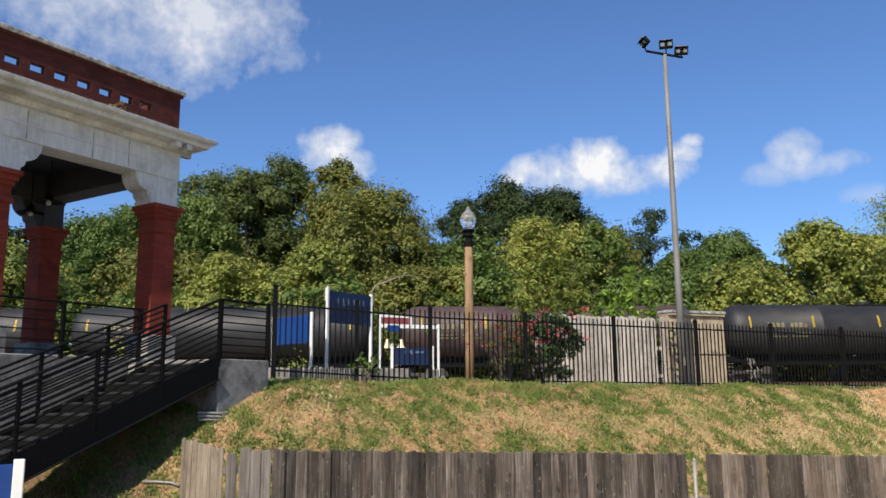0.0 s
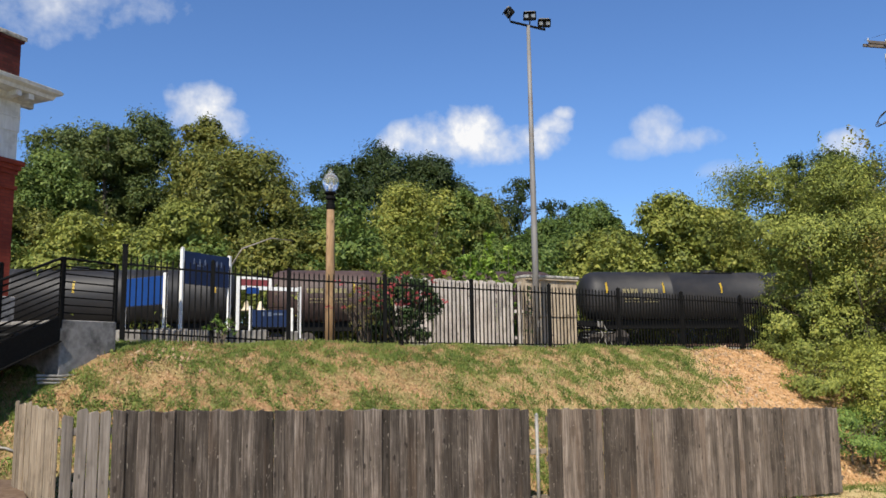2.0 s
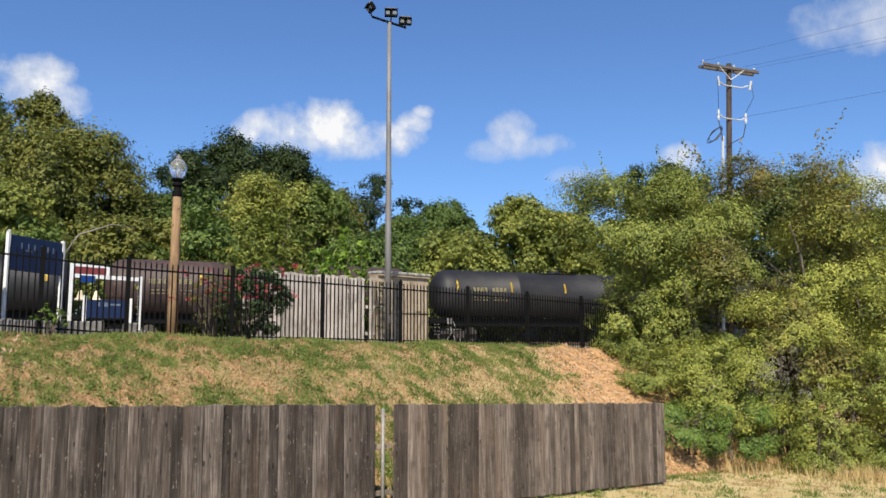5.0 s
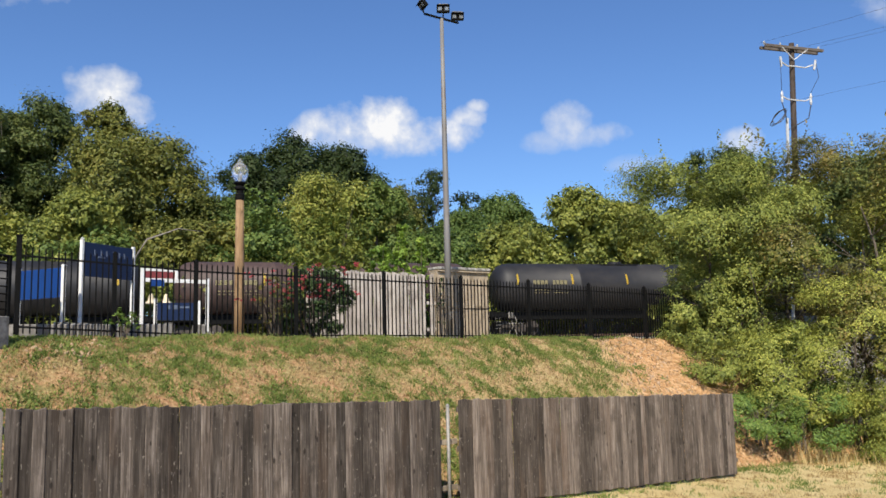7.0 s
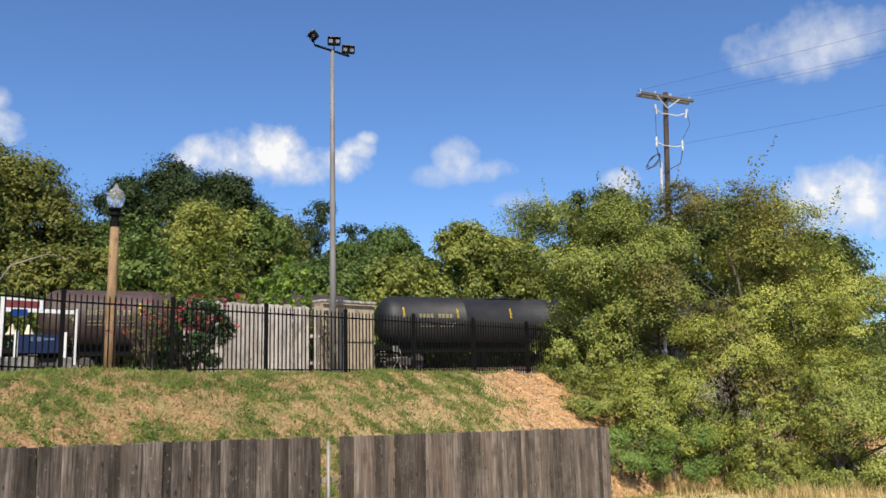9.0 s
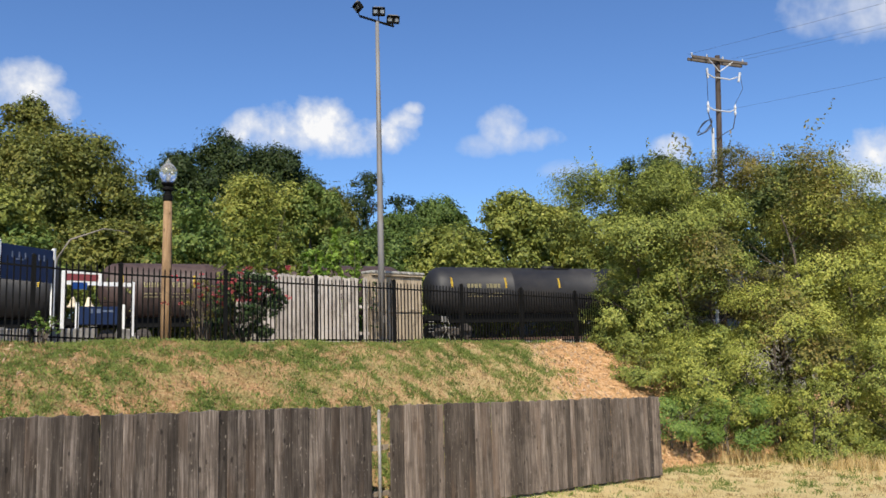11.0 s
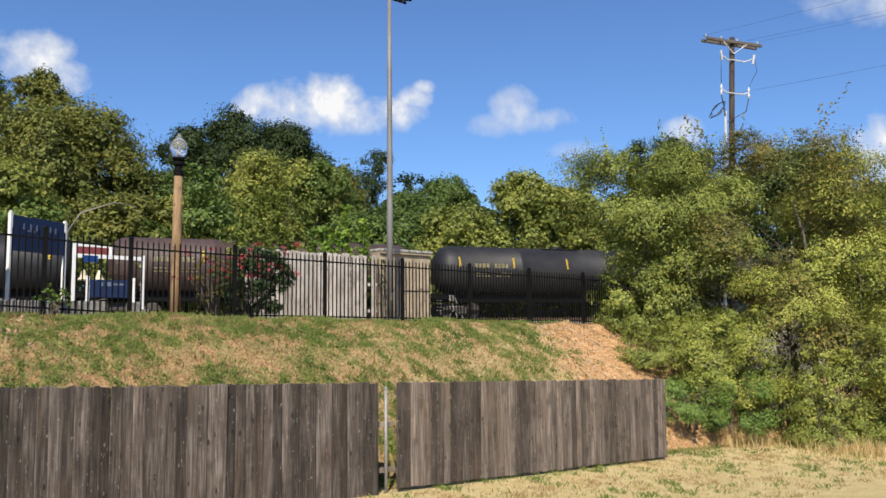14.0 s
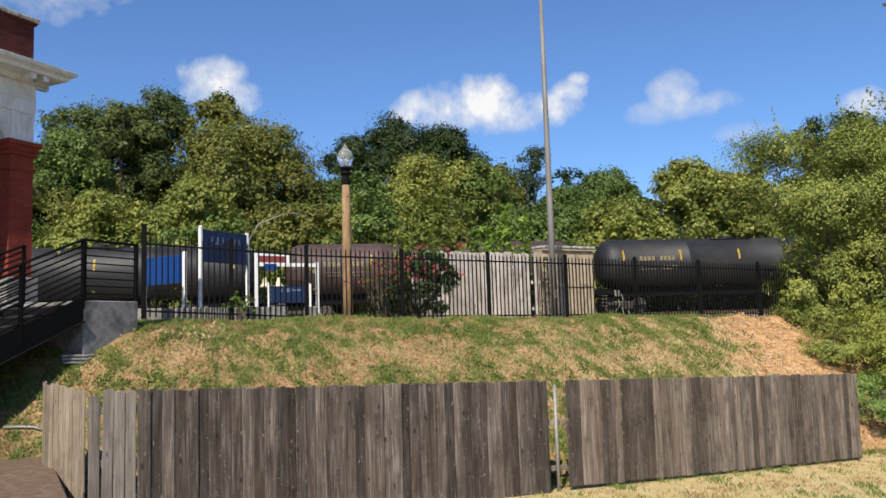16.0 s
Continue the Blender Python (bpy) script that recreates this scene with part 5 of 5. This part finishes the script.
# ---- utility pole and wires ----
def utility_pole():
    bz = ground_z(28.22, 16.33)
    lean = Matrix.Rotation(radians(2.4), 4, Vector((0.866, 0.5, 0)))
    t = thing("utility_pole", Matrix.Translation((28.22, 16.33, bz)) @ lean, "dark wooden utility pole with double crossarm", "utility pole")
    h = 14.1 - bz
    part("pole", tube(bmesh.new(), [(0, 0, -0.5), (0, 0, h * 0.5), (0, 0, h + 0.1)], [0.15, 0.12, 0.10], 14), M_UTIL, t, "", True)
    ang = math.degrees(math.atan2(-1.1, 2.55))
    rot = Matrix.Rotation(radians(ang), 4, "Z")
    for y in (-0.16, 0.16):
        part("crossarm", box(bmesh.new(), -1.28, 1.28, y - 0.045, y + 0.045, h - 0.19, h - 0.08, 0.008, rot), M_ARM, t, "silvered wooden crossarm")
    for x in (-1.2, -0.5, 0.25, 1.2):
        ins = lathe(bmesh.new(), [(0.015, h - 0.08), (0.02, h - 0.02), (0.05, h + 0.0), (0.025, h + 0.03), (0.045, h + 0.05), (0.015, h + 0.09)], 12, rot @ Matrix.Translation((x, 0.0, 0)))
        part("insulator", ins, M_INSUL, t, "grey porcelain insulator")
    for x in (-0.55, 0.55):
        part("brace", tube(bmesh.new(), [rot @ Vector((x, -0.2, h - 0.17)), rot @ Vector((0, -0.13, h - 0.6))], 0.02, 6), M_INSUL, t)
        part("bracket_arm", tube(bmesh.new(), [rot @ Vector((0, -0.12, h - 0.85)), rot @ Vector((x * 0.7, -0.25, h - 0.92)), rot @ Vector((x * 1.25, -0.3, h - 0.8))], 0.028, 6), M_INSUL, t)
        part("cutout", tube(bmesh.new(), [rot @ Vector((x * 1.3, -0.34, h - 1.0)), rot @ Vector((x * 1.4, -0.36, h - 0.62))], 0.045, 8), M_INSUL, t, "fuse cutout")
        part("lower_bracket", tube(bmesh.new(), [rot @ Vector((0, -0.12, h - 2.2)), rot @ Vector((x * 0.7, -0.2, h - 2.22)), rot @ Vector((x * 1.15, -0.2, h - 2.1))], 0.028, 6), M_INSUL, t)
        part("terminator", lathe(bmesh.new(), [(0.03, h - 2.35), (0.055, h - 2.25), (0.035, h - 2.15), (0.055, h - 2.05), (0.02, h - 1.9)], 10, rot @ Matrix.Translation((x * 1.15, -0.2, 0))), M_INSUL, t, "grey cable terminator")
        pts = [rot @ Vector((x * 1.4, -0.36, h - 0.65)), rot @ Vector((x * 1.5, -0.45, h - 1.3)), rot @ Vector((x * 1.15, -0.2, h - 1.9))]
        part("jumper", tube(bmesh.new(), pts, 0.011, 5), M_WIRE, t)
        part("drop_cable", tube(bmesh.new(), [rot @ Vector((x * 1.15, -0.2, h - 2.35)), rot @ Vector((x * 0.9, -0.22, h - 2.9)), rot @ Vector((-0.36, -0.15, h - 3.4))], 0.02, 6), M_WIRE, t)
    part("conduit", tube(bmesh.new(), [rot @ Vector((-0.40, -0.15, -0.2)), rot @ Vector((-0.40, -0.15, h - 2.95))], 0.055, 10), M_INSUL, t, "pale riser conduit")
    for k in range(3):
        pts = [rot @ Vector((-0.80 + 0.30 * math.cos(a) + 0.1 * math.sin(a) * k, -0.25 + 0.03 * k, h - 2.95 + (0.22 + 0.05 * k) * math.sin(a) + 0.18 * math.cos(a))) for a in np.linspace(0.4 * k, 6.0 + 0.4 * k, 15)]
        part("cable_loop", tube(bmesh.new(), pts, 0.016, 5), M_WIRE, t, "slack black cable loop")


M_ARM = surface("silvered_crossarm", (0.07, 0.057, 0.048), (0.13, 0.11, 0.095), 6, 0.9, 0.0, 0.3)
utility_pole()


def wire(a, b, sag):
    a, b = Vector(a), Vector(b)
    pts = [a.lerp(b, k / 16) - Vector((0, 0, sag * 4 * (k / 16) * (1 - k / 16))) for k in range(17)]
    t = part("power_line", tube(bmesh.new(), pts, 0.0045, 5), M_WIRE, None)
    tagged(t, "thin dark overhead power line from the pole", "power line", "power lines")


for a, b, sag in (((27.3, 16.4, 14.15), (31.0, -22, 15.5), 0.7), ((29.2, 15.6, 14.15), (34.5, -22, 15.5), 0.7), ((29.7, 15.3, 14.15), (35.0, -22, 15.5), 0.7), ((28.5, 15.8, 11.9), (33.0, -22, 13.2), 0.6)):
    wire(a, b, sag)


# ---- trees and bushes ----
def far_tree(x, y, z_top, r, leaves, label, seed, kind="round"):
    rng = np.random.default_rng(seed)
    z0 = ground_z(x, y)
    h = z_top - z0
    t = thing("tree", Matrix.Translation((x, y, z0)), label, "tree", "woodland trees")
    part("trunk", limbs(bmesh.new(), rng, -0.2, h * 0.88, 0.018 * h + 0.05, 9, r * 0.75), M_BARK, t, "grey-brown trunk and limbs", True)
    lobes = []
    low = 0.14 * h
    n = 26 if kind != "pine" else 24
    turn, squash = rng.random() * math.tau, rng.uniform(0.86, 1.0)
    for k in range(n):
        f = (k + rng.random()) / n
        if kind == "pine":
            prof = 0.42 + 0.62 * (1 - f) ** 0.7
        else:
            prof = math.sqrt(max(0.02, 1 - abs((f - 0.44) / 0.58) ** 2.5))
        a = turn + k * 2.39996 + rng.normal() * 0.3
        lr = r * rng.uniform(0.24, 0.40) * (0.85 if kind == "pine" else 1.0) * (1.0 if f < 0.8 else 0.8)
        rr = max(0.0, r * 1.05 * prof * rng.uniform(0.88, 1.08) - lr * 0.8) * (1.0 if k % 4 else 0.5)
        z = low + (h - low) * f
        lobes.append((rr * math.cos(a), rr * math.sin(a) * squash, min(z, h - lr * rng.uniform(0.8, 1.2)), lr))
    if kind == "pine":
        lobes.append((rng.normal() * r * 0.1, rng.normal() * r * 0.1, h - r * 0.26, r * 0.26))
    else:
        lobes.append((rng.normal() * r * 0.12, rng.normal() * r * 0.12, h - r * 0.40, r * 0.40))
        lobes += [(r * 0.42 * math.cos(turn + q), r * 0.42 * math.sin(turn + q), h - r * rng.uniform(0.62, 0.85), r * 0.36) for q in (0.4, 2.5, 4.4)]
    lobes += [(rng.normal() * r * 0.15, rng.normal() * r * 0.15, low + (h - low) * f, r * 0.45) for f in (0.25, 0.5, 0.72)]
    c, nn, ss = lobe_leaves(rng, lobes, 430.0 if r < 4.3 else 360.0, 0.25 if kind != "pine" else 0.2)
    part("crown", leaf_mesh("crown", c, nn, ss, leaves, rng, 0.75, 3), leaves, t, "dense leafy crown")


TREES_DARK = ((9.2, 75.5, 23.6, 4.2), (12.9, 77.0, 25.6, 4.3), (5.6, 79, 24, 4.5), (10.4, 80.0, 24.8, 4.1), (66.4, 43.5, 20.6, 5.2), (55.6, 20.8, 11.8, 4.2), (62, 30, 17, 5))
TREES_OAK = ((32.3, 78.2, 23.3, 4.6), (37.0, 76.0, 25.2, 5.4), (41.7, 73.5, 24.2, 4.4))
TREES_GREEN = ((-4.9, 72.0, 17.6, 4.6), (-1.1, 75.2, 19.4, 4.2), (4.2, 72.0, 19.9, 4.0), (32.2, 52.4, 15.6, 2.7), (53.1, 61.8, 18.0, 4.2), (51.8, 46.2, 14.8, 3.0), (32.8, 47.2, 10.7, 3.4), (23.5, 64, 15.5, 4.5), (45, 58, 15, 4))
TREES_OLIVE = ((16.6, 72.1, 24.6, 3.3), (17.2, 63.3, 19.9, 5.5), (17.7, 52.7, 11.6, 3.4), (0.5, 62, 13.5, 4.0), (39.5, 62, 17.5, 4.2))
TREES_YELLOW = ((-7.9, 59.7, 12.6, 4.0), (11.4, 56.5, 13.6, 3.6), (29.9, 56.0, 16.2, 4.8), (22.3, 53.1, 12.0, 3.2), (38.0, 43.1, 11.4, 3.4), (42.7, 41.3, 14.2, 3.2), (47.5, 40.6, 13.6, 3.4), (5.5, 57.3, 12.4, 3.6), (-13, 60, 13, 4), (26.5, 51, 11.2, 3))
TREES_PINE = ((46.2, 64.7, 20.6, 3.4), (48.9, 62.6, 18.2, 2.8), (60.2, 43.7, 19.6, 3.0), (64.0, 45.0, 19.0, 3.0))
seed = 100
for rows, leaves, label, kind in ((TREES_DARK, L_DEEP, "tall dark green broadleaf tree behind the railway", "round"), (TREES_OAK, L_DARK, "broad dark oak rising above the woods", "round"),
                                  (TREES_GREEN, L_GREEN, "mid-green woodland tree behind the railway", "round"), (TREES_OLIVE, L_OLIVE, "olive tree turning yellow in autumn", "round"),
                                  (TREES_YELLOW, L_YELLOW, "yellow-green tree at the edge of the woods", "round"), (TREES_PINE, L_DARK, "slim dark pine above the woods", "pine")):
    for x, y, z, r in rows:
        seed += 1
        far_tree(x, y, z, r, leaves, label, seed, kind)


def bare_tree():
    z0 = ground_z(12.2, 48.4)
    t = thing("bare_tree", Matrix.Translation((12.2, 48.4, z0)), "dead pale tree limb bent over the undergrowth", "tree")
    part("trunk", tube(bmesh.new(), [(0, 0, -0.2), (0.2, -0.2, 3.0 - z0 + 3.2), (0.5, -0.4, 8.4 - z0), (1.1, -0.6, 9.5 - z0), (2.8, -1.0, 10.2 - z0), (4.2, -1.1, 10.1 - z0)], [0.12, 0.09, 0.065, 0.055, 0.035, 0.012], 8), M_DEAD, t, "", True)


M_DEAD = surface("bleached_dead_wood", (0.15, 0.13, 0.105), (0.26, 0.23, 0.19), 6, 0.9, 0.0, 0.4)
bare_tree()


def undergrowth(name, a, b, depth, low, high, count, leaves, label, seed, leaf):
    """A long ragged band of low growth."""
    rng = np.random.default_rng(seed)
    clumps = []
    for _ in range(count):
        s, d = rng.random(), rng.normal() * depth * 0.4
        x, y = a[0] + (b[0] - a[0]) * s, a[1] + (b[1] - a[1]) * s + d
        top = low + (high - low) * (0.5 + 0.9 * noise.noise((x * 0.16, y * 0.16, seed)))
        r = rng.uniform(0.7, 1.6)
        clumps.append((x, y, ground_z(x, y) + max(0.4, top * rng.random() ** 0.6), r))
    c, n, s = clump_leaves(rng, clumps, 150.0, leaf * 0.8)
    tagged(part(name, leaf_mesh(name, c, n, s, leaves, rng, 0.75, 3), leaves, None), label, "undergrowth", kind="stuff")


undergrowth("undergrowth", (-30, 66), (60, 38), 4, 3, 9, 520, L_GREEN, "tangled green undergrowth below the trees", 31, 0.36)
undergrowth("yellow_undergrowth", (-30, 60), (55, 35), 3, 1.5, 5.5, 260, L_YELLOW, "yellowing saplings along the railway", 32, 0.34)
undergrowth("far_woods", (-60, 100), (110, 62), 8, 8, 15, 620, L_DARK, "distant dark green woods", 33, 0.6)
undergrowth("side_woods", (70, 55), (62, -20), 6, 6, 12, 320, L_GREEN, "green woods beyond the thicket", 34, 0.5)


def bush(x, y, z_top, r, leaves, label, seed, leaf=0.11, per=900, n=40, low=0.05, wild=1.0, spikes=0, trunk=True):
    rng = np.random.default_rng(seed)
    z0 = ground_z(x, y)
    h = z_top - z0
    t = thing("bush" if h < 4.5 else "tree", Matrix.Translation((x, y, z0)), label, "bush" if h < 4.5 else "tree", "thicket at the end of the bank")
    for k in range(4 if h < 5 else 2):
        st = part("stem", limbs(bmesh.new(), rng, -0.2, h * (0.6 + 0.2 * rng.random()), 0.012 * h + 0.02, 7, r * 0.7, 0.15), M_BARK, t, "bare grey stem", True)
        st.location = (rng.normal() * r * 0.25, rng.normal() * r * 0.25, 0)
    clumps = []
    while len(clumps) < n:
        f = rng.random()
        prof = math.sqrt(max(0.05, 1 - ((f - 0.38) / 0.66) ** 2)) * (0.85 + 0.3 * rng.random())
        a = rng.random() * math.tau
        rr = r * 1.1 * prof * math.sqrt(0.35 + 0.65 * rng.random())
        cr = r * (0.10 + 0.28 * rng.random() ** 1.5)
        z = h * (low + (1 - low) * f)
        clumps.append((rr * math.cos(a), rr * math.sin(a), max(cr * 0.6, min(z, h - cr * 0.8)), cr))
    if h < 4.5:
        for k in range(16):
            a, cr = k * math.tau / 16 + rng.normal() * 0.1, r * rng.uniform(0.2, 0.3)
            clumps.append((r * 0.92 * math.cos(a), r * 0.92 * math.sin(a), cr * rng.uniform(0.4, 1.0), cr))
    c, nn, ss = clump_leaves(rng, clumps, per * 2.3, leaf * 0.66, wild, 0.95, h * 0.35)
    # long shoots that stick out of the crown
    cs, ns, sz = [c], [nn], [ss]
    for _ in range(spikes):
        a = rng.random() * math.tau
        p = np.array((r * 0.7 * math.cos(a), r * 0.7 * math.sin(a), h * (0.75 + 0.22 * rng.random())))
        d = np.array((math.cos(a) * 0.5 + rng.normal() * 0.2, math.sin(a) * 0.5 + rng.normal() * 0.2, 0.9))
        k = 26
        s = np.linspace(0, 1, k)[:, None] * rng.uniform(0.8, 1.7)
        cs.append(p + d * s + rng.normal(size=(k, 3)) * 0.05 * (1.2 - s / 2))
        ns.append(rng.normal(size=(k, 3)))
        sz.append(leaf * (0.6 + 0.6 * rng.random(k)))
    c, nn, ss = np.concatenate(cs), np.concatenate(ns), np.concatenate(sz)
    part("crown", leaf_mesh("crown", c, nn, ss, leaves, rng, 0.55), leaves, t, "dense tangle of leaves")


THICKET_TREES = (
    (21.3, 15.3, 8.4, 2.35, L_BUSH, "bright green tree at the end of the fence", 201, 0.121, 1039, 58, 0.50, 16),
    (23.0, 14.3, 7.6, 2.2, L_BUSH, "tall green shrubby tree in the thicket", 202, 0.121, 1039, 54, 0.46, 14),
    (24.3, 12.3, 9.0, 2.9, L_BUSH_R, "tall tree with russet vines in the thicket", 203, 0.121, 924, 63, 0.05, 26),
    (26.3, 10.8, 8.3, 2.3, L_BUSH_Y, "yellowing tree with long loose shoots", 204, 0.121, 981, 54, 0.05, 20),
    (26.2, 8.6, 5.6, 2.4, L_BUSH_Y, "broad yellow-green bush beside the lawn", 205, 0.103, 981, 50, 0.02, 6),
    (28.5, 5.2, 5.6, 2.6, L_BUSH, "green bush beside the lawn", 206, 0.113, 924, 50, 0.02, 6),
    (24.5, 10.2, 5.0, 1.9, L_BUSH_Y, "yellowing bush in the middle of the thicket", 214, 0.103, 1270, 41, 0.0, 4),
    (21.6, 15.6, 5.2, 1.5, L_BUSH, "dense green bush behind the fence end", 219, 0.115, 1300, 44, 0.0, 4),
    (23.6, 15.4, 6.2, 1.9, L_BUSH, "dense green shrub behind the thicket", 220, 0.12, 1000, 50, 0.0, 6),
)
THICKET_BUSHES = (
    (20.9, 12.6, 3.0, 1.7, L_BUSH_Y, "low yellow-green bush at the foot of the thicket", 207, 0.095, 1501, 41, 0.0, 4),
    (22.4, 11.1, 4.7, 1.75, L_BUSH_Y, "yellow-green bush at the foot of the thicket", 208, 0.095, 1386, 45, 0.0, 5),
    (23.8, 8.6, 3.1, 1.8, L_BUSH, "low tangled bush with bare twigs", 209, 0.095, 1386, 43, 0.0, 5),
    (21.9, 14.8, 4.2, 1.4, L_BUSH, "green bush hiding the end of the fence", 210, 0.095, 1501, 37, 0.0, 3),
    (18.5, 12.2, 1.35, 1.2, L_IVY, "mound of glossy green ivy beside the fence end", 211, 0.086, 1732, 27, 0.0, 0),
    (21.9, 12.6, 3.3, 1.5, L_BUSH, "green bush in the middle of the thicket", 213, 0.103, 1386, 39, 0.0, 4),
)
THICKET_LOW = (
    (21.1, 15.0, 3.7, 1.0, L_BUSH, "low green bush on the end of the bank", 215, 0.086, 1617, 30, 0.0, 2),
    (20.2, 11.9, 1.6, 1.3, L_IVY, "glossy ivy spreading over low growth", 216, 0.086, 1617, 27, 0.0, 0),
    (22.0, 9.6, 1.7, 1.3, L_BUSH, "low tangled growth at the lawn edge", 217, 0.086, 1386, 30, 0.0, 2),
    (19.7, 13.9, 2.7, 1.15, L_BUSH, "green bush draped over the end of the bank", 218, 0.090, 1518, 32, 0.0, 2),
    (25.2, 6.2, 2.2, 1.7, L_BUSH_Y, "low spreading bush beside the lawn", 212, 0.095, 1386, 41, 0.0, 3),
)
for x, y, z, r, leaves, label, sd, leaf, per, n, low, spikes in (*THICKET_TREES, *THICKET_BUSHES, *THICKET_LOW):
    bush(x, y, z, r, leaves, label, sd, leaf, per, n, low, 1.0, spikes)


def weeds(name, spots, material, label, seed, length):
    """Upright stalks of rough grass in patches."""
    rng = np.random.default_rng(seed)
    verts, faces = [], []
    for x0, y0, rx, ry, n in spots:
        for _ in range(n):
            x, y = x0 + rng.normal() * rx, y0 + rng.normal() * ry
            z, h, a = ground_z(x, y), length * rng.uniform(0.4, 1.2), rng.random() * math.tau
            lean, w, k = h * rng.uniform(0.1, 0.6), 0.012, len(verts)
            c, s = math.cos(a), math.sin(a)
            verts += [(x - s * w, y + c * w, z), (x + s * w, y - c * w, z), (x + c * lean, y + s * lean, z + h)]
            faces.append((k, k + 1, k + 2))
    me = bpy.data.meshes.new(name)
    me.from_pydata(verts, [], faces)
    me.materials.append(material)
    tagged(new(name, me), label, "weeds", kind="stuff")


weeds("rough_straw", ((23.0, 8.6, 1.6, 0.9, 3500), (25.5, 5.5, 1.5, 1.4, 2500), (20.5, 11.6, 0.8, 0.5, 900)), L_STRAW, "rough dry grass at the foot of the thicket", 41, 0.38)
weeds("fence_weeds", ((8.0, 16.5, 5.0, 0.12, 420), (16.0, 16.6, 3.0, 0.15, 300), (11, 11.4, 4.5, 0.25, 700)), L_GRASS, "thin green weeds along the fences", 42, 0.14)


def shrub(name, x, y, z0, h, r, material, label, seed, leaf, per, n, flowers=0, lean=0.0, bare=0):
    rng = np.random.default_rng(seed)
    t = thing(name, Matrix.Translation((x, y, z0)), label, "shrub")
    for k in range(6 + bare):
        a = rng.random() * math.tau
        d = Vector((math.cos(a) * r * rng.uniform(0.3, 0.9) - (r * 0.9 if k >= 6 else 0), math.sin(a) * r * 0.5, h * rng.uniform(0.6, 0.95)))
        part("stem", tube(bmesh.new(), [(d.x * 0.1, d.y * 0.1, -0.1), d * 0.5 + Vector((0, 0, h * 0.1)), d], [0.018, 0.012, 0.004], 5), M_BARK, t)
    clumps = []
    for _ in range(n):
        f = rng.random()
        a = rng.random() * math.tau
        rr = r * math.sqrt(rng.random()) * (0.55 + 0.6 * math.sin(math.pi * min(1, f + 0.15)))
        clumps.append((rr * math.cos(a) + lean * f, rr * math.sin(a) * 0.7, h * (0.12 + 0.8 * f), r * rng.uniform(0.14, 0.3)))
    c, nn, ss = clump_leaves(rng, clumps, per, leaf, 1.2)
    part("foliage", leaf_mesh("foliage", c, nn, ss, material, rng, 0.5), material, t)
    if flowers:
        fc = [(clumps[i % n][0] + rng.normal() * 0.2 * r - (0.7 * r if i % 3 == 0 else 0), clumps[i % n][1] - 0.35, h * rng.uniform(0.55, 1.06), 0.085) for i in range(flowers)]
        c, nn, ss = clump_leaves(rng, fc, 5000, 0.04, 1.5)
        part("blossom", leaf_mesh("blossom", c, nn, ss, L_FLOWER, rng, 0.9), L_FLOWER, t, "crimson blossom clusters")
    return t


shrub("flowering_shrub", 8.75, 17.55, 3.05, 1.75, 1.0, L_MYRTLE, "dark green flowering shrub with crimson blossom", 51, 0.065, 6500, 62, 38, 0.15, 10)
shrub("reddish_shrub", 7.75, 17.6, 3.05, 1.55, 0.62, L_BUSH_R, "sparse reddish shrub with pink blossom", 56, 0.05, 2600, 34, 18, 0.0, 12)
shrub("weed_clump", 3.95, 16.60, 3.15, 0.55, 0.36, L_IVY, "leafy green weed at the foot of the fence", 52, 0.085, 2600, 14)
shrub("feathery_tree", 11.1, 21.2, 3.02, 4.3, 1.5, L_FEATHER, "feathery light green young tree behind the board fence", 53, 0.13, 700, 120)
shrub("sapling", 12.1, 19.8, 3.02, 2.95, 0.5, L_BRIGHT, "bright green sapling above the board fence", 54, 0.19, 1300, 80)
shrub("sapling", 12.8, 19.8, 3.02, 3.75, 0.28, L_BRIGHT, "slim bright green sapling above the board fence", 55, 0.19, 1300, 80)
shrub("sapling", 13.7, 20.1, 3.02, 3.45, 0.3, L_BRIGHT, "slim bright green sapling beside the shed", 57, 0.19, 1300, 70)
shrub("vine", 13.60, 19.02, 3.02, 2.0, 0.16, L_MYRTLE, "dark vine climbing beside the gate post", 58, 0.09, 900, 12)
ledge = DEPOT + U * -1.95 + V * -0.45
shrub("ledge_weed", ledge.x, ledge.y, 8.63, 0.2, 0.18, L_STRAW_DIM, "dry brown weed growing on the depot cornice", 59, 0.07, 1500, 10)
